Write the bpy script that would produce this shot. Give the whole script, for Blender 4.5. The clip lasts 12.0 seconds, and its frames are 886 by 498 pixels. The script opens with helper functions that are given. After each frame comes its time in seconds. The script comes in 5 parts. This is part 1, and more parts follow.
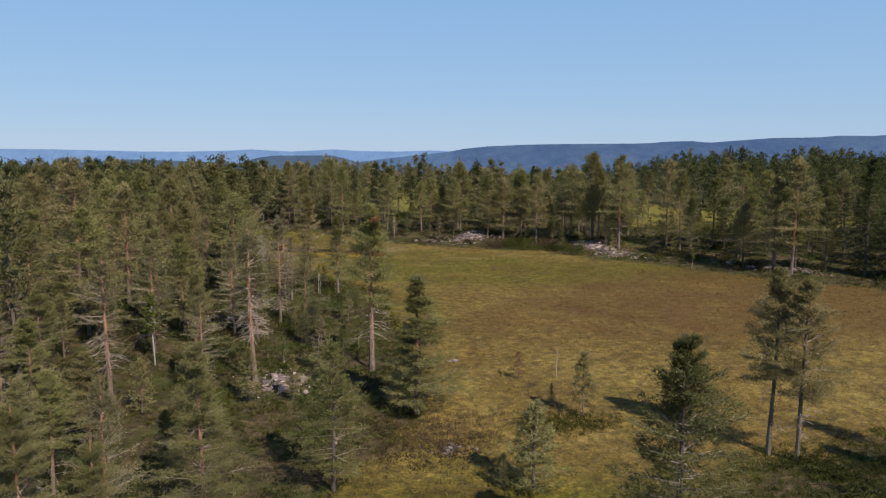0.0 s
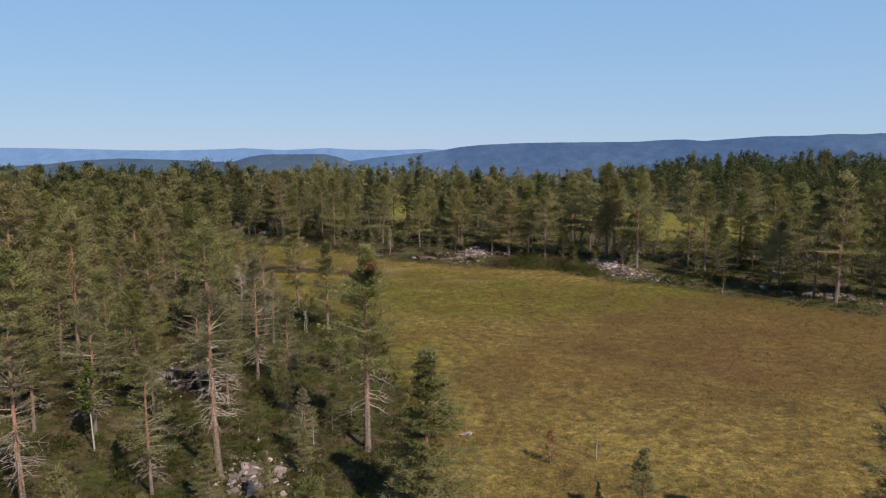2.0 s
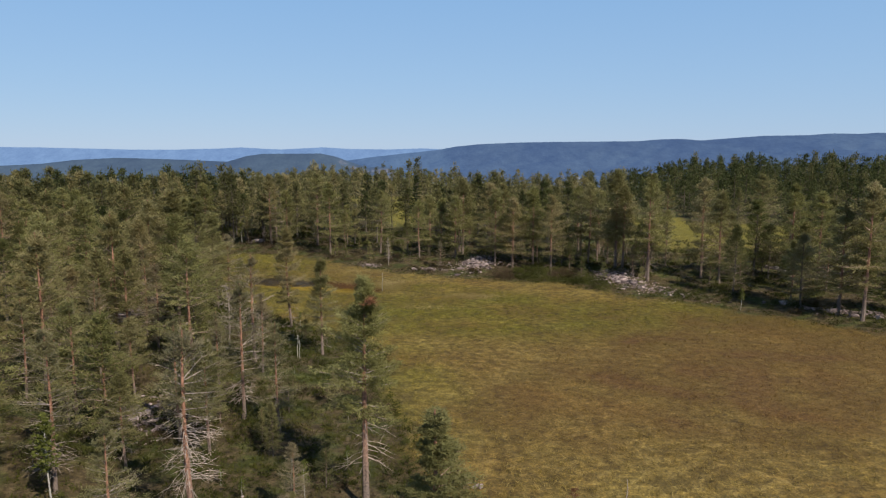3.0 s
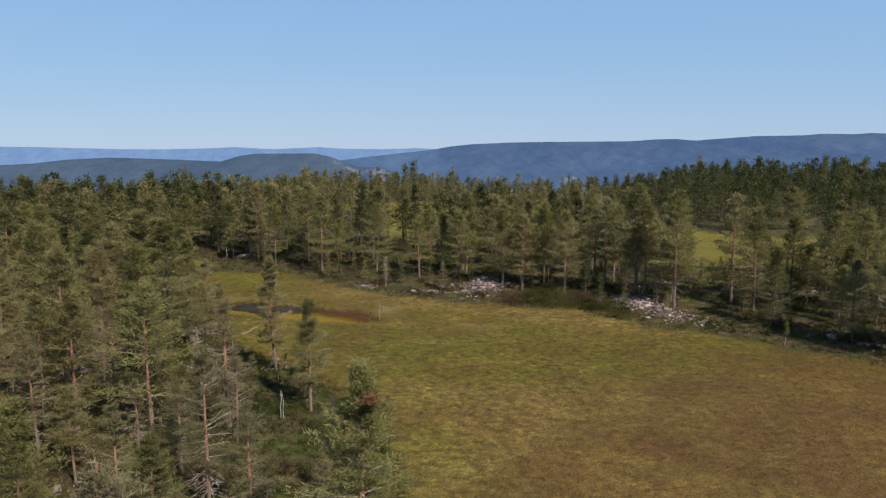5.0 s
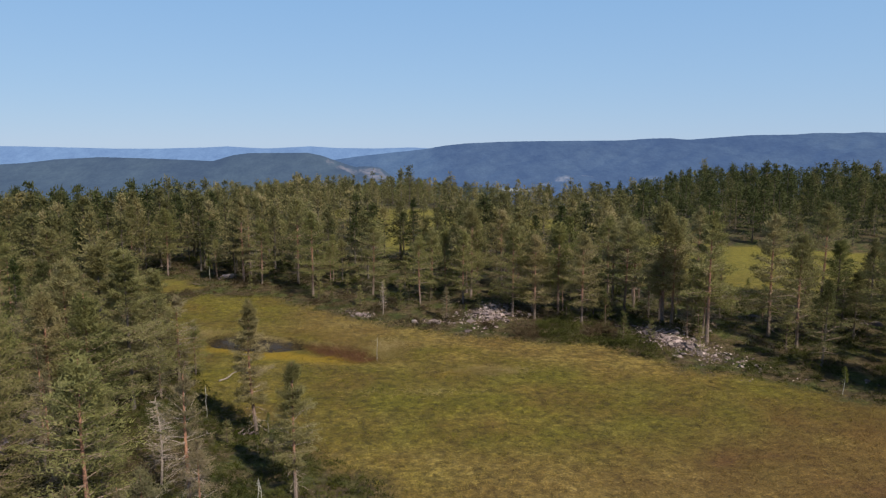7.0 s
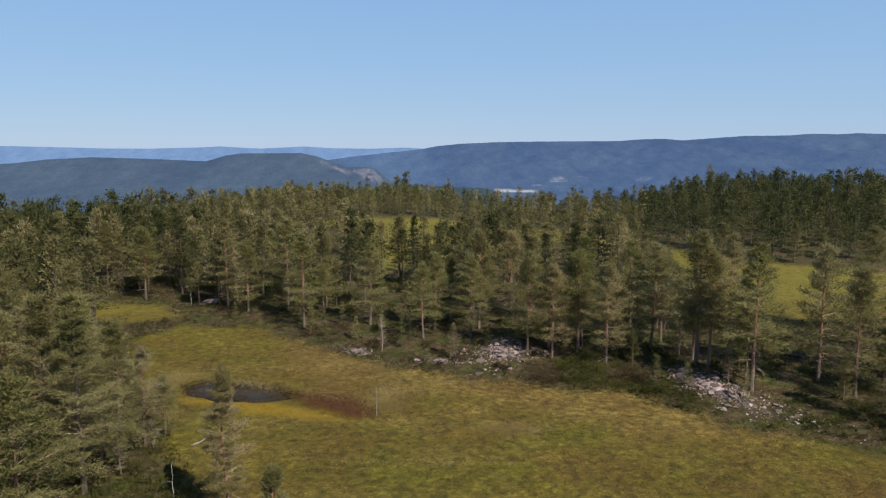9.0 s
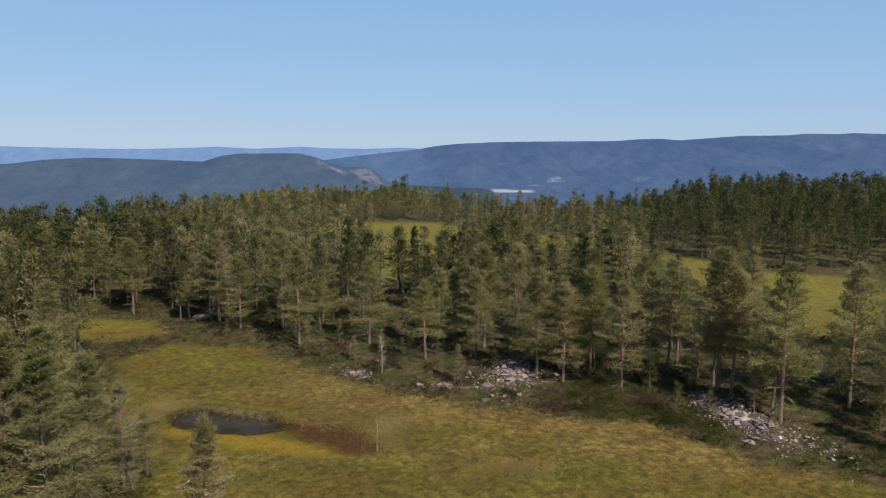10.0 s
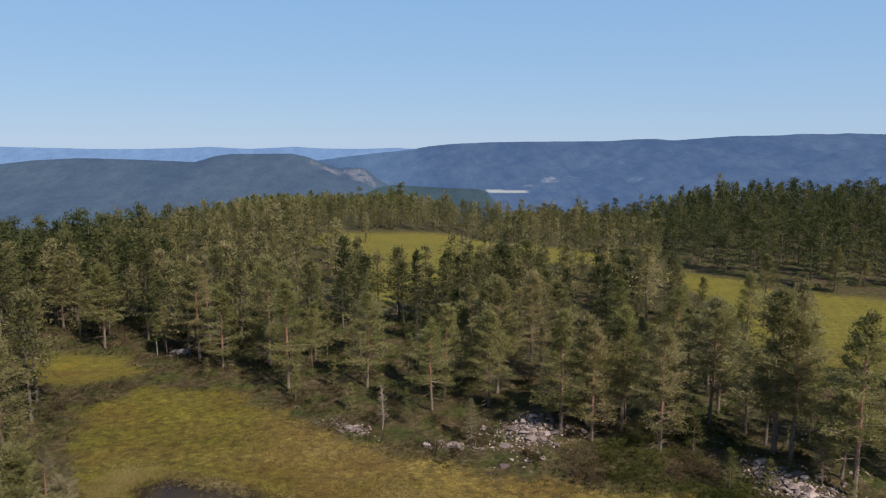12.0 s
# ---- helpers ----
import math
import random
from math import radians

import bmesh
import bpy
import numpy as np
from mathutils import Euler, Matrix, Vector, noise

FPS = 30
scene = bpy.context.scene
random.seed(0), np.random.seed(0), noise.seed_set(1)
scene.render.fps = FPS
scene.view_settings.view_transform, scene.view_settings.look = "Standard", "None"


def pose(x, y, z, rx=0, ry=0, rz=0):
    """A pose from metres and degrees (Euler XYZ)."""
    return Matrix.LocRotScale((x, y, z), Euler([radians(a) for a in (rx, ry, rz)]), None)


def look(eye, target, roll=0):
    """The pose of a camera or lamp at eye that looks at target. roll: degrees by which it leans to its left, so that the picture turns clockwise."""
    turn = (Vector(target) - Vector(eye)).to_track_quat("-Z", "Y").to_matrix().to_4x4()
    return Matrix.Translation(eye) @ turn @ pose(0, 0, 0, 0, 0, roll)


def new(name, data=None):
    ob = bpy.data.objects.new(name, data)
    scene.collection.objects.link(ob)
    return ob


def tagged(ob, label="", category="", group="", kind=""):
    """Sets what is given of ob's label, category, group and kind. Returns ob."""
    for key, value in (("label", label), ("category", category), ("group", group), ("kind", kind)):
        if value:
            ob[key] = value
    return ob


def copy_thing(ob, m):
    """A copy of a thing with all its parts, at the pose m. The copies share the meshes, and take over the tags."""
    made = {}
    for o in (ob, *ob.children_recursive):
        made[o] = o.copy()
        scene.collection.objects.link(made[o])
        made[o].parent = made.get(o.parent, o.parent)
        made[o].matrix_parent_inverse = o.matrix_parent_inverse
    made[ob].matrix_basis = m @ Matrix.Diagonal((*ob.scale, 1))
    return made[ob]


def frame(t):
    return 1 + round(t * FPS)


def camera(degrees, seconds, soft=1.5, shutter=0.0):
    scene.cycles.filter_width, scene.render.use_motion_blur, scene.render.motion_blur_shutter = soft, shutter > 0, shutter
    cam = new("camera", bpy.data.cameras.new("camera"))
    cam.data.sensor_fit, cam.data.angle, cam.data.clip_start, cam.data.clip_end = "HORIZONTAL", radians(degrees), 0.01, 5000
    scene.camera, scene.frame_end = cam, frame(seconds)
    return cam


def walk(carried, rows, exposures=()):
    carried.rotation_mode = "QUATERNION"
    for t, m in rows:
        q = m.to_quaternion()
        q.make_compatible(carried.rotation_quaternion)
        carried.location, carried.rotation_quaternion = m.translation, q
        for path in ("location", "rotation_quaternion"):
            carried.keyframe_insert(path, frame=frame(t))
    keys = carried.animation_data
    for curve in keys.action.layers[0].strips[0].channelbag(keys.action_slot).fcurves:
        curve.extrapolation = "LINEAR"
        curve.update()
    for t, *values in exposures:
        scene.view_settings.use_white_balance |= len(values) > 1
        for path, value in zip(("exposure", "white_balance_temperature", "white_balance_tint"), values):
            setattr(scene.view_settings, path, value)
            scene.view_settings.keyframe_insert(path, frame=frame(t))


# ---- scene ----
cam = camera(63.6, 12.0, soft=1.22)
METRES, EYE, TILT, LEAN, TURN = 63.0, 16.4, -8.1, 0.0, 0.0
ROWS = [
    (0.0, 0.0, 0.0, 0.0, 0.0, 0.0, 0.0),
    (0.5, -0.0047, 0.0407, 0.0127, -0.13, -0.04, 0.04),
    (1.0, -0.009, 0.0812, 0.0251, -0.26, -0.08, 0.06),
    (1.5, -0.0135, 0.1212, 0.037, -0.39, -0.1, 0.09),
    (2.0, -0.0176, 0.1607, 0.05, -0.52, -0.14, 0.12),
    (2.5, -0.0217, 0.1999, 0.0639, -0.64, -0.16, 0.14),
    (3.0, -0.0262, 0.2398, 0.0769, -0.76, -0.2, 0.13),
    (5.0, -0.0434, 0.395, 0.1223, -1.24, -0.23, 0.15),
    (5.5, -0.0474, 0.4336, 0.1352, -1.36, -0.25, 0.16),
    (6.0, -0.0513, 0.4725, 0.1485, -1.49, -0.28, 0.18),
    (6.5, -0.0555, 0.5114, 0.1613, -1.62, -0.3, 0.21),
    (7.0, -0.0594, 0.5501, 0.1745, -1.74, -0.32, 0.24),
    (9.0, -0.077, 0.7058, 0.2275, -2.23, -0.32, 0.23),
    (9.5, -0.0813, 0.7451, 0.2413, -2.36, -0.33, 0.26),
    (10.0, -0.0854, 0.7846, 0.2556, -2.47, -0.33, 0.29),
    (10.5, -0.0898, 0.8244, 0.2696, -2.6, -0.33, 0.31),
    (11.0, -0.0942, 0.8639, 0.2838, -2.73, -0.34, 0.31),
    (11.5, -0.0981, 0.9041, 0.2975, -2.85, -0.33, 0.34),
    (12.0, -0.1019, 0.9447, 0.3111, -2.96, -0.35, 0.37),
]
walk(cam, [(t, pose(0, 0, EYE, TILT, LEAN, TURN) @ pose(METRES * x, METRES * y, METRES * z, 90 + pitch, roll, yaw)) for t, x, y, z, yaw, pitch, roll in ROWS])

# ---- world, sun ----
SUN_ELEV, SUN_TURN = radians(43), radians(143)
world = bpy.data.worlds.new("sky")
scene.world = world
world.use_nodes = True
wn = world.node_tree.nodes
sky = wn.new("ShaderNodeTexSky")
sky.sky_type = "NISHITA"
sky.sun_disc = False
sky.sun_elevation, sky.sun_rotation = SUN_ELEV, SUN_TURN
sky.altitude, sky.air_density, sky.dust_density, sky.ozone_density = 400, 1.0, 0.0, 3.0
wn["Background"].inputs["Strength"].default_value = 0.07
wl_ = world.node_tree.links
# clear northern air: pale blue at the horizon, deeper above
way = wn.new("ShaderNodeSeparateXYZ")
wl_.new(wn.new("ShaderNodeTexCoord").outputs["Generated"], way.inputs[0])
air = wn.new("ShaderNodeValToRGB")
stops = air.color_ramp.elements
stops[0].color, stops[1].color = (0.296, 0.425, 0.606, 1), (0.10, 0.16, 0.27, 1)
for at, tone in ((0.09, (0.254, 0.404, 0.612)), (0.20, (0.207, 0.370, 0.608)), (0.45, (0.115, 0.22, 0.40))):
    stops.new(at).color = (*tone, 1)
wl_.new(way.outputs["Z"], air.inputs["Fac"])
gain = wn.new("ShaderNodeMix")
gain.data_type, gain.blend_type = "RGBA", "MULTIPLY"
gain.inputs[0].default_value, gain.inputs[7].default_value = 1.0, (14.3, 14.3, 14.3, 1)
wl_.new(air.outputs["Color"], gain.inputs[6])
both = wn.new("ShaderNodeMix")
both.data_type = "RGBA"
both.inputs[0].default_value = 0.85
wl_.new(sky.outputs["Color"], both.inputs[6])
wl_.new(gain.outputs[2], both.inputs[7])
wl_.new(both.outputs[2], wn["Background"].inputs["Color"])
sun_data = bpy.data.lights.new("sun", "SUN")
sun_data.energy, sun_data.angle, sun_data.color = 5.0, radians(0.6), (1.0, 0.92, 0.79)
sun = new("sun", sun_data)
sun.matrix_world = look((60, -80, 90), (60 - math.sin(SUN_TURN) * math.cos(SUN_ELEV), -80 - math.cos(SUN_TURN) * math.cos(SUN_ELEV), 90 - math.sin(SUN_ELEV)))
scene.view_settings.exposure = 0.37

# ---- materials ----
def material(name, rough=0.9):
    m = bpy.data.materials.new(name)
    m.use_nodes = True
    n = m.node_tree.nodes
    n["Principled BSDF"].inputs["Roughness"].default_value = rough
    n["Principled BSDF"].inputs["Specular IOR Level"].default_value = 0.25
    return m, n, m.node_tree.links, n["Principled BSDF"]


def noise_node(n, l, scale, detail=4.0, rough=0.6, where=None):
    t = n.new("ShaderNodeTexNoise")
    t.inputs["Scale"].default_value = scale
    t.inputs["Detail"].default_value = detail
    t.inputs["Roughness"].default_value = rough
    if where is None:
        where = n.new("ShaderNodeNewGeometry").outputs["Position"]
    l.new(where, t.inputs["Vector"])
    return t.outputs["Fac"]


def ramp(n, l, fac, stops):
    r = n.new("ShaderNodeValToRGB")
    els = r.color_ramp.elements
    els[0].position, els[0].color = stops[0][0], (*stops[0][1], 1)
    els[1].position, els[1].color = stops[-1][0], (*stops[-1][1], 1)
    for p, c in stops[1:-1]:
        e = els.new(p)
        e.color = (*c, 1)
    l.new(fac, r.inputs["Fac"])
    return r.outputs["Color"]


def mix(n, l, fac, a, b, kind="MIX"):
    x = n.new("ShaderNodeMix")
    x.data_type, x.blend_type = "RGBA", kind
    for sock, v in ((x.inputs[0], fac), (x.inputs[6], a), (x.inputs[7], b)):
        if isinstance(v, (int, float)):
            sock.default_value = v
        elif isinstance(v, tuple):
            sock.default_value = (*v, 1)
        else:
            l.new(v, sock)
    return x.outputs[2]


def bump(n, l, height, strength, dist, p):
    b = n.new("ShaderNodeBump")
    b.inputs["Strength"].default_value, b.inputs["Distance"].default_value = strength, dist
    l.new(height, b.inputs["Height"])
    l.new(b.outputs["Normal"], p.inputs["Normal"])


def foliage(name, dark, mid, light, thin=0.25):
    """Needles or leaves: colour wanders from tree to tree and from tuft to tuft; some light comes through."""
    m, n, l, p = material(name, 0.85)
    p.inputs["Specular IOR Level"].default_value = 0.06
    tree = noise_node(n, l, 0.16, 2.0)
    fine = n.new("ShaderNodeNewGeometry").outputs["Random Per Island"]
    a = ramp(n, l, tree, [(0.36, dark), (0.5, mid), (0.64, light)])
    own = n.new("ShaderNodeObjectInfo").outputs["Random"]
    a = mix(n, l, 1.0, a, ramp(n, l, own, [(0.0, (0.74, 0.82, 0.70)), (0.25, (0.98, 1.09, 0.82)), (0.5, (0.90, 0.95, 0.90)), (0.8, (1.06, 1.04, 1.02)), (1.0, (1.16, 1.06, 1.12))]), "MULTIPLY")
    b = ramp(n, l, fine, [(0.0, tuple(c * 0.75 for c in mid)), (0.6, mid), (1.0, light)])
    col = mix(n, l, 0.28, a, b)
    l.new(col, p.inputs["Base Color"])
    tr = n.new("ShaderNodeBsdfTranslucent")
    l.new(col, tr.inputs["Color"])
    ms = n.new("ShaderNodeMixShader")
    ms.inputs[0].default_value = thin
    l.new(p.outputs[0], ms.inputs[1])
    l.new(tr.outputs[0], ms.inputs[2])
    l.new(ms.outputs[0], n["Material Output"].inputs["Surface"])
    return m


NEEDLES = foliage("pine_needles", (0.148, 0.137, 0.053), (0.229, 0.204, 0.090), (0.322, 0.277, 0.146), 0.48)
# darker conifers of the far stands; on dim and shade_full pines, painted shade
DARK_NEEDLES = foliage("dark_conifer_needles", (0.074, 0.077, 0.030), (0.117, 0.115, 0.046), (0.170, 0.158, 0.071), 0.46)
SPRUCE = foliage("spruce_needles", (0.036, 0.046, 0.018), (0.057, 0.067, 0.025), (0.086, 0.093, 0.038), 0.38)
BIRCH_LEAF = foliage("birch_leaves", (0.085, 0.098, 0.024), (0.125, 0.135, 0.036), (0.17, 0.17, 0.05), 0.35)
GREYISH = foliage("thin_grey_needles", (0.160, 0.138, 0.076), (0.224, 0.190, 0.110), (0.31, 0.260, 0.162), 0.48)
PALE_SEDGE = foliage("pale_sedge", (0.20, 0.160, 0.060), (0.27, 0.215, 0.090), (0.36, 0.295, 0.14), 0.35)
RUST = foliage("rusty_needles", (0.16, 0.072, 0.04), (0.22, 0.10, 0.056), (0.28, 0.14, 0.085))
REED = foliage("brown_reeds", (0.040, 0.028, 0.014), (0.062, 0.042, 0.020), (0.095, 0.066, 0.032), 0.2)
HEATH = foliage("heather_and_bilberry", (0.025, 0.032, 0.005), (0.060, 0.062, 0.011), (0.124, 0.098, 0.036), 0.3)
BROWN_HEATH = foliage("brown_heather", (0.034, 0.025, 0.013), (0.068, 0.046, 0.026), (0.135, 0.096, 0.064), 0.25)
BILBERRY = foliage("green_bilberry", (0.022, 0.027, 0.006), (0.047, 0.052, 0.013), (0.097, 0.097, 0.031), 0.3)


def sedge_material():
    """Sedge blades: tan where the bog is dry, yellow-green where it is wet."""
    m, n, l, p = material("bog_sedge", 0.8)
    at = n.new("ShaderNodeVertexColor")
    at.layer_name = "zone"
    sep = n.new("ShaderNodeSeparateColor")
    l.new(at.outputs["Color"], sep.inputs[0])
    fine = n.new("ShaderNodeNewGeometry").outputs["Random Per Island"]
    dry = ramp(n, l, fine, [(0.0, (0.138, 0.098, 0.019)), (0.5, (0.212, 0.152, 0.033)), (1.0, (0.37, 0.28, 0.10))])
    lush = ramp(n, l, fine, [(0.0, (0.098, 0.090, 0.010)), (0.5, (0.150, 0.134, 0.016)), (1.0, (0.225, 0.192, 0.032))])
    col = mix(n, l, sep.outputs[1], dry, lush)
    col = mix(n, l, sep.outputs[2], col, ramp(n, l, fine, [(0.0, (0.080, 0.042, 0.016)), (1.0, (0.185, 0.100, 0.034))]))
    col = mix(n, l, at.outputs["Alpha"], col, (0.25, 0.165, 0.016))
    l.new(col, p.inputs["Base Color"])
    tr = n.new("ShaderNodeBsdfTranslucent")
    l.new(col, tr.inputs["Color"])
    ms = n.new("ShaderNodeMixShader")
    ms.inputs[0].default_value = 0.35
    l.new(p.outputs[0], ms.inputs[1])
    l.new(tr.outputs[0], ms.inputs[2])
    l.new(ms.outputs[0], n["Material Output"].inputs["Surface"])
    return m


SEDGE = sedge_material()


def bark(name, low, high, z0, z1):
    m, n, l, p = material(name, 0.9)
    tc = n.new("ShaderNodeTexCoord").outputs["Object"]
    sep = n.new("ShaderNodeSeparateXYZ")
    l.new(tc, sep.inputs[0])
    mr = n.new("ShaderNodeMapRange")
    mr.inputs[1].default_value, mr.inputs[2].default_value = z0, z1
    l.new(sep.outputs["Z"], mr.inputs[0])
    body = mix(n, l, mr.outputs[0], low, high)
    plates = noise_node(n, l, 9.0, 5.0, 0.7, tc)
    col = mix(n, l, 0.75, body, ramp(n, l, plates, [(0.35, (0.35, 0.35, 0.35)), (0.65, (1.35, 1.3, 1.25))]), "MULTIPLY")
    l.new(col, p.inputs["Base Color"])
    bump(n, l, plates, 0.6, 0.05, p)
    return m


PINE_BARK = bark("pine_bark", (0.175, 0.135, 0.115), (0.30, 0.158, 0.106), 1.0, 4.5)
SPRUCE_BARK = bark("spruce_bark", (0.13, 0.11, 0.095), (0.12, 0.095, 0.075), 1.0, 8.0)
BIRCH_BARK = bark("birch_bark", (0.36, 0.34, 0.31), (0.42, 0.40, 0.37), 0.5, 3.0)
GREY_WOOD = bark("grey_dead_wood", (0.27, 0.22, 0.19), (0.36, 0.30, 0.265), 0.0, 8.0)
BRANCH = bark("pale_branch_bark", (0.27, 0.205, 0.165), (0.33, 0.235, 0.175), 1.0, 8.0)


def stone_material(name, tones):
    m, n, l, p = material(name, 0.85)
    tc = n.new("ShaderNodeTexCoord").outputs["Object"]
    big = noise_node(n, l, 1.6, 4.0, 0.6)
    grain = noise_node(n, l, 14.0, 4.0, 0.7, tc)
    two = n.new("ShaderNodeMath")
    l.new(n.new("ShaderNodeObjectInfo").outputs["Random"], two.inputs[0])
    l.new(n.new("ShaderNodeNewGeometry").outputs["Random Per Island"], two.inputs[1])
    part = n.new("ShaderNodeMath")
    part.operation = "FRACT"
    l.new(two.outputs[0], part.inputs[0])
    rnd = part.outputs[0]
    base = ramp(n, l, rnd, [(0.0, tones[0]), (0.5, tones[1]), (1.0, tones[2])])
    col = mix(n, l, 0.7, base, ramp(n, l, grain, [(0.3, (0.55, 0.55, 0.55)), (0.7, (1.2, 1.2, 1.2))]), "MULTIPLY")
    lichen = ramp(n, l, big, [(0.52, (0, 0, 0)), (0.66, (0.3, 0.3, 0.3))])
    col = mix(n, l, lichen, col, (0.12, 0.11, 0.085))
    l.new(col, p.inputs["Base Color"])
    bump(n, l, grain, 0.5, 0.05, p)
    return m


STONE = stone_material("pale_granite", ((0.08, 0.058, 0.056), (0.20, 0.150, 0.143), (0.48, 0.375, 0.352)))
DULL_STONE = stone_material("lichened_granite", ((0.07, 0.055, 0.05), (0.14, 0.108, 0.098), (0.28, 0.225, 0.205)))


def ground_material():
    m, n, l, p = material("bog_and_forest_floor", 0.95)
    at = n.new("ShaderNodeVertexColor")
    at.layer_name = "zone"
    sep = n.new("ShaderNodeSeparateColor")
    l.new(at.outputs["Color"], sep.inputs[0])
    bog, wet, red = sep.outputs[0], sep.outputs[1], sep.outputs[2]
    n1 = noise_node(n, l, 0.12, 3.0)
    n2 = noise_node(n, l, 1.1, 5.0, 0.7)
    n3 = noise_node(n, l, 6.0, 4.0, 0.7)
    dry = ramp(n, l, n2, [(0.28, (0.116, 0.080, 0.019)), (0.5, (0.194, 0.137, 0.037)), (0.75, (0.300, 0.222, 0.080))])
    lush = ramp(n, l, n2, [(0.28, (0.067, 0.060, 0.007)), (0.5, (0.109, 0.096, 0.011)), (0.75, (0.163, 0.138, 0.020))])
    grass = mix(n, l, wet, dry, lush)
    grass = mix(n, l, ramp(n, l, n1, [(0.4, (0, 0, 0)), (0.62, (0.6, 0.6, 0.6))]), grass, (0.102, 0.060, 0.015))
    mid = noise_node(n, l, 0.45, 4.0, 0.6)
    stretch = n.new("ShaderNodeVectorMath")
    stretch.operation = "MULTIPLY"
    stretch.inputs[1].default_value = (2.1, 2.5, 1.0)
    l.new(n.new("ShaderNodeNewGeometry").outputs["Position"], stretch.inputs[0])
    streak = noise_node(n, l, 1.0, 5.0, 0.75, stretch.outputs[0])
    grass = mix(n, l, 0.7, grass, ramp(n, l, mid, [(0.3, (0.72, 0.73, 0.70)), (0.5, (0.96, 0.96, 0.95)), (0.7, (1.2, 1.17, 1.15))]), "MULTIPLY")
    grass = mix(n, l, 0.8, grass, ramp(n, l, streak, [(0.34, (0.66, 0.66, 0.64)), (0.5, (0.98, 0.98, 0.97)), (0.66, (1.38, 1.36, 1.34))]), "MULTIPLY")
    cell = n.new("ShaderNodeTexVoronoi")
    cell.feature = "SMOOTH_F1"
    cell.inputs["Scale"].default_value = 1.6
    warp = n.new("ShaderNodeVectorMath")
    l.new(n.new("ShaderNodeNewGeometry").outputs["Position"], warp.inputs[0])
    drift = n.new("ShaderNodeTexNoise")
    drift.inputs["Scale"].default_value = 1.4
    l.new(n.new("ShaderNodeNewGeometry").outputs["Position"], drift.inputs["Vector"])
    l.new(drift.outputs["Color"], warp.inputs[1])
    l.new(warp.outputs[0], cell.inputs["Vector"])
    tussock = cell.outputs["Distance"]
    grass = mix(n, l, 0.9, grass, ramp(n, l, tussock, [(0.12, (1.30, 1.27, 1.22)), (0.4, (1.0, 1.0, 1.0)), (0.68, (0.58, 0.57, 0.56))]), "MULTIPLY")
    grass = mix(n, l, at.outputs["Alpha"], grass, ramp(n, l, n2, [(0.3, (0.16, 0.112, 0.010)), (0.7, (0.27, 0.175, 0.016))]))
    peat = ramp(n, l, n2, [(0.3, (0.062, 0.034, 0.009)), (0.7, (0.128, 0.072, 0.018))])
    rusty = ramp(n, l, n2, [(0.3, (0.060, 0.024, 0.012)), (0.7, (0.120, 0.047, 0.022))])
    moss = mix(n, l, ramp(n, l, red, [(0.72, (0, 0, 0)), (0.95, (1, 1, 1))]), peat, rusty)
    grass = mix(n, l, red, grass, moss)
    broad = noise_node(n, l, 0.085, 3.0, 0.55)
    straw = ramp(n, l, broad, [(0.50, (0, 0, 0)), (0.68, (0.5, 0.5, 0.5))])
    grass = mix(n, l, straw, grass, mix(n, l, 1.0, grass, (1.30, 1.20, 1.15), "MULTIPLY"))
    fl = noise_node(n, l, 0.33, 4.0, 0.65)
    green = ramp(n, l, n2, [(0.28, (0.019, 0.024, 0.005)), (0.5, (0.046, 0.052, 0.011)), (0.75, (0.092, 0.093, 0.025))])
    brown = ramp(n, l, n2, [(0.28, (0.028, 0.020, 0.009)), (0.5, (0.066, 0.045, 0.021)), (0.75, (0.150, 0.108, 0.064))])
    at_y = n.new("ShaderNodeSeparateXYZ")
    l.new(n.new("ShaderNodeNewGeometry").outputs["Position"], at_y.inputs[0])
    lawn = n.new("ShaderNodeMapRange")
    lawn.inputs[1].default_value, lawn.inputs[2].default_value = 136.0, 160.0
    l.new(at_y.outputs["Y"], lawn.inputs[0])
    fresh = ramp(n, l, n2, [(0.28, (0.098, 0.085, 0.011)), (0.5, (0.152, 0.129, 0.018)), (0.75, (0.222, 0.184, 0.034))])
    grass = mix(n, l, mix(n, l, 1.0, lawn.outputs[0], ramp(n, l, n1, [(0.3, (0.45, 0.45, 0.45)), (0.6, (1, 1, 1))]), "MULTIPLY"), grass, fresh)
    floor = mix(n, l, ramp(n, l, fl, [(0.38, (0, 0, 0)), (0.54, (0.9, 0.9, 0.9))]), green, brown)
    col = mix(n, l, bog, floor, grass)
    col = mix(n, l, 0.85, col, ramp(n, l, n3, [(0.3, (0.42, 0.42, 0.42)), (0.7, (1.55, 1.53, 1.5))]), "MULTIPLY")
    l.new(col, p.inputs["Base Color"])
    bump(n, l, mix(n, l, 0.5, n2, streak), 0.9, 0.5, p)
    return m


GROUND = ground_material()


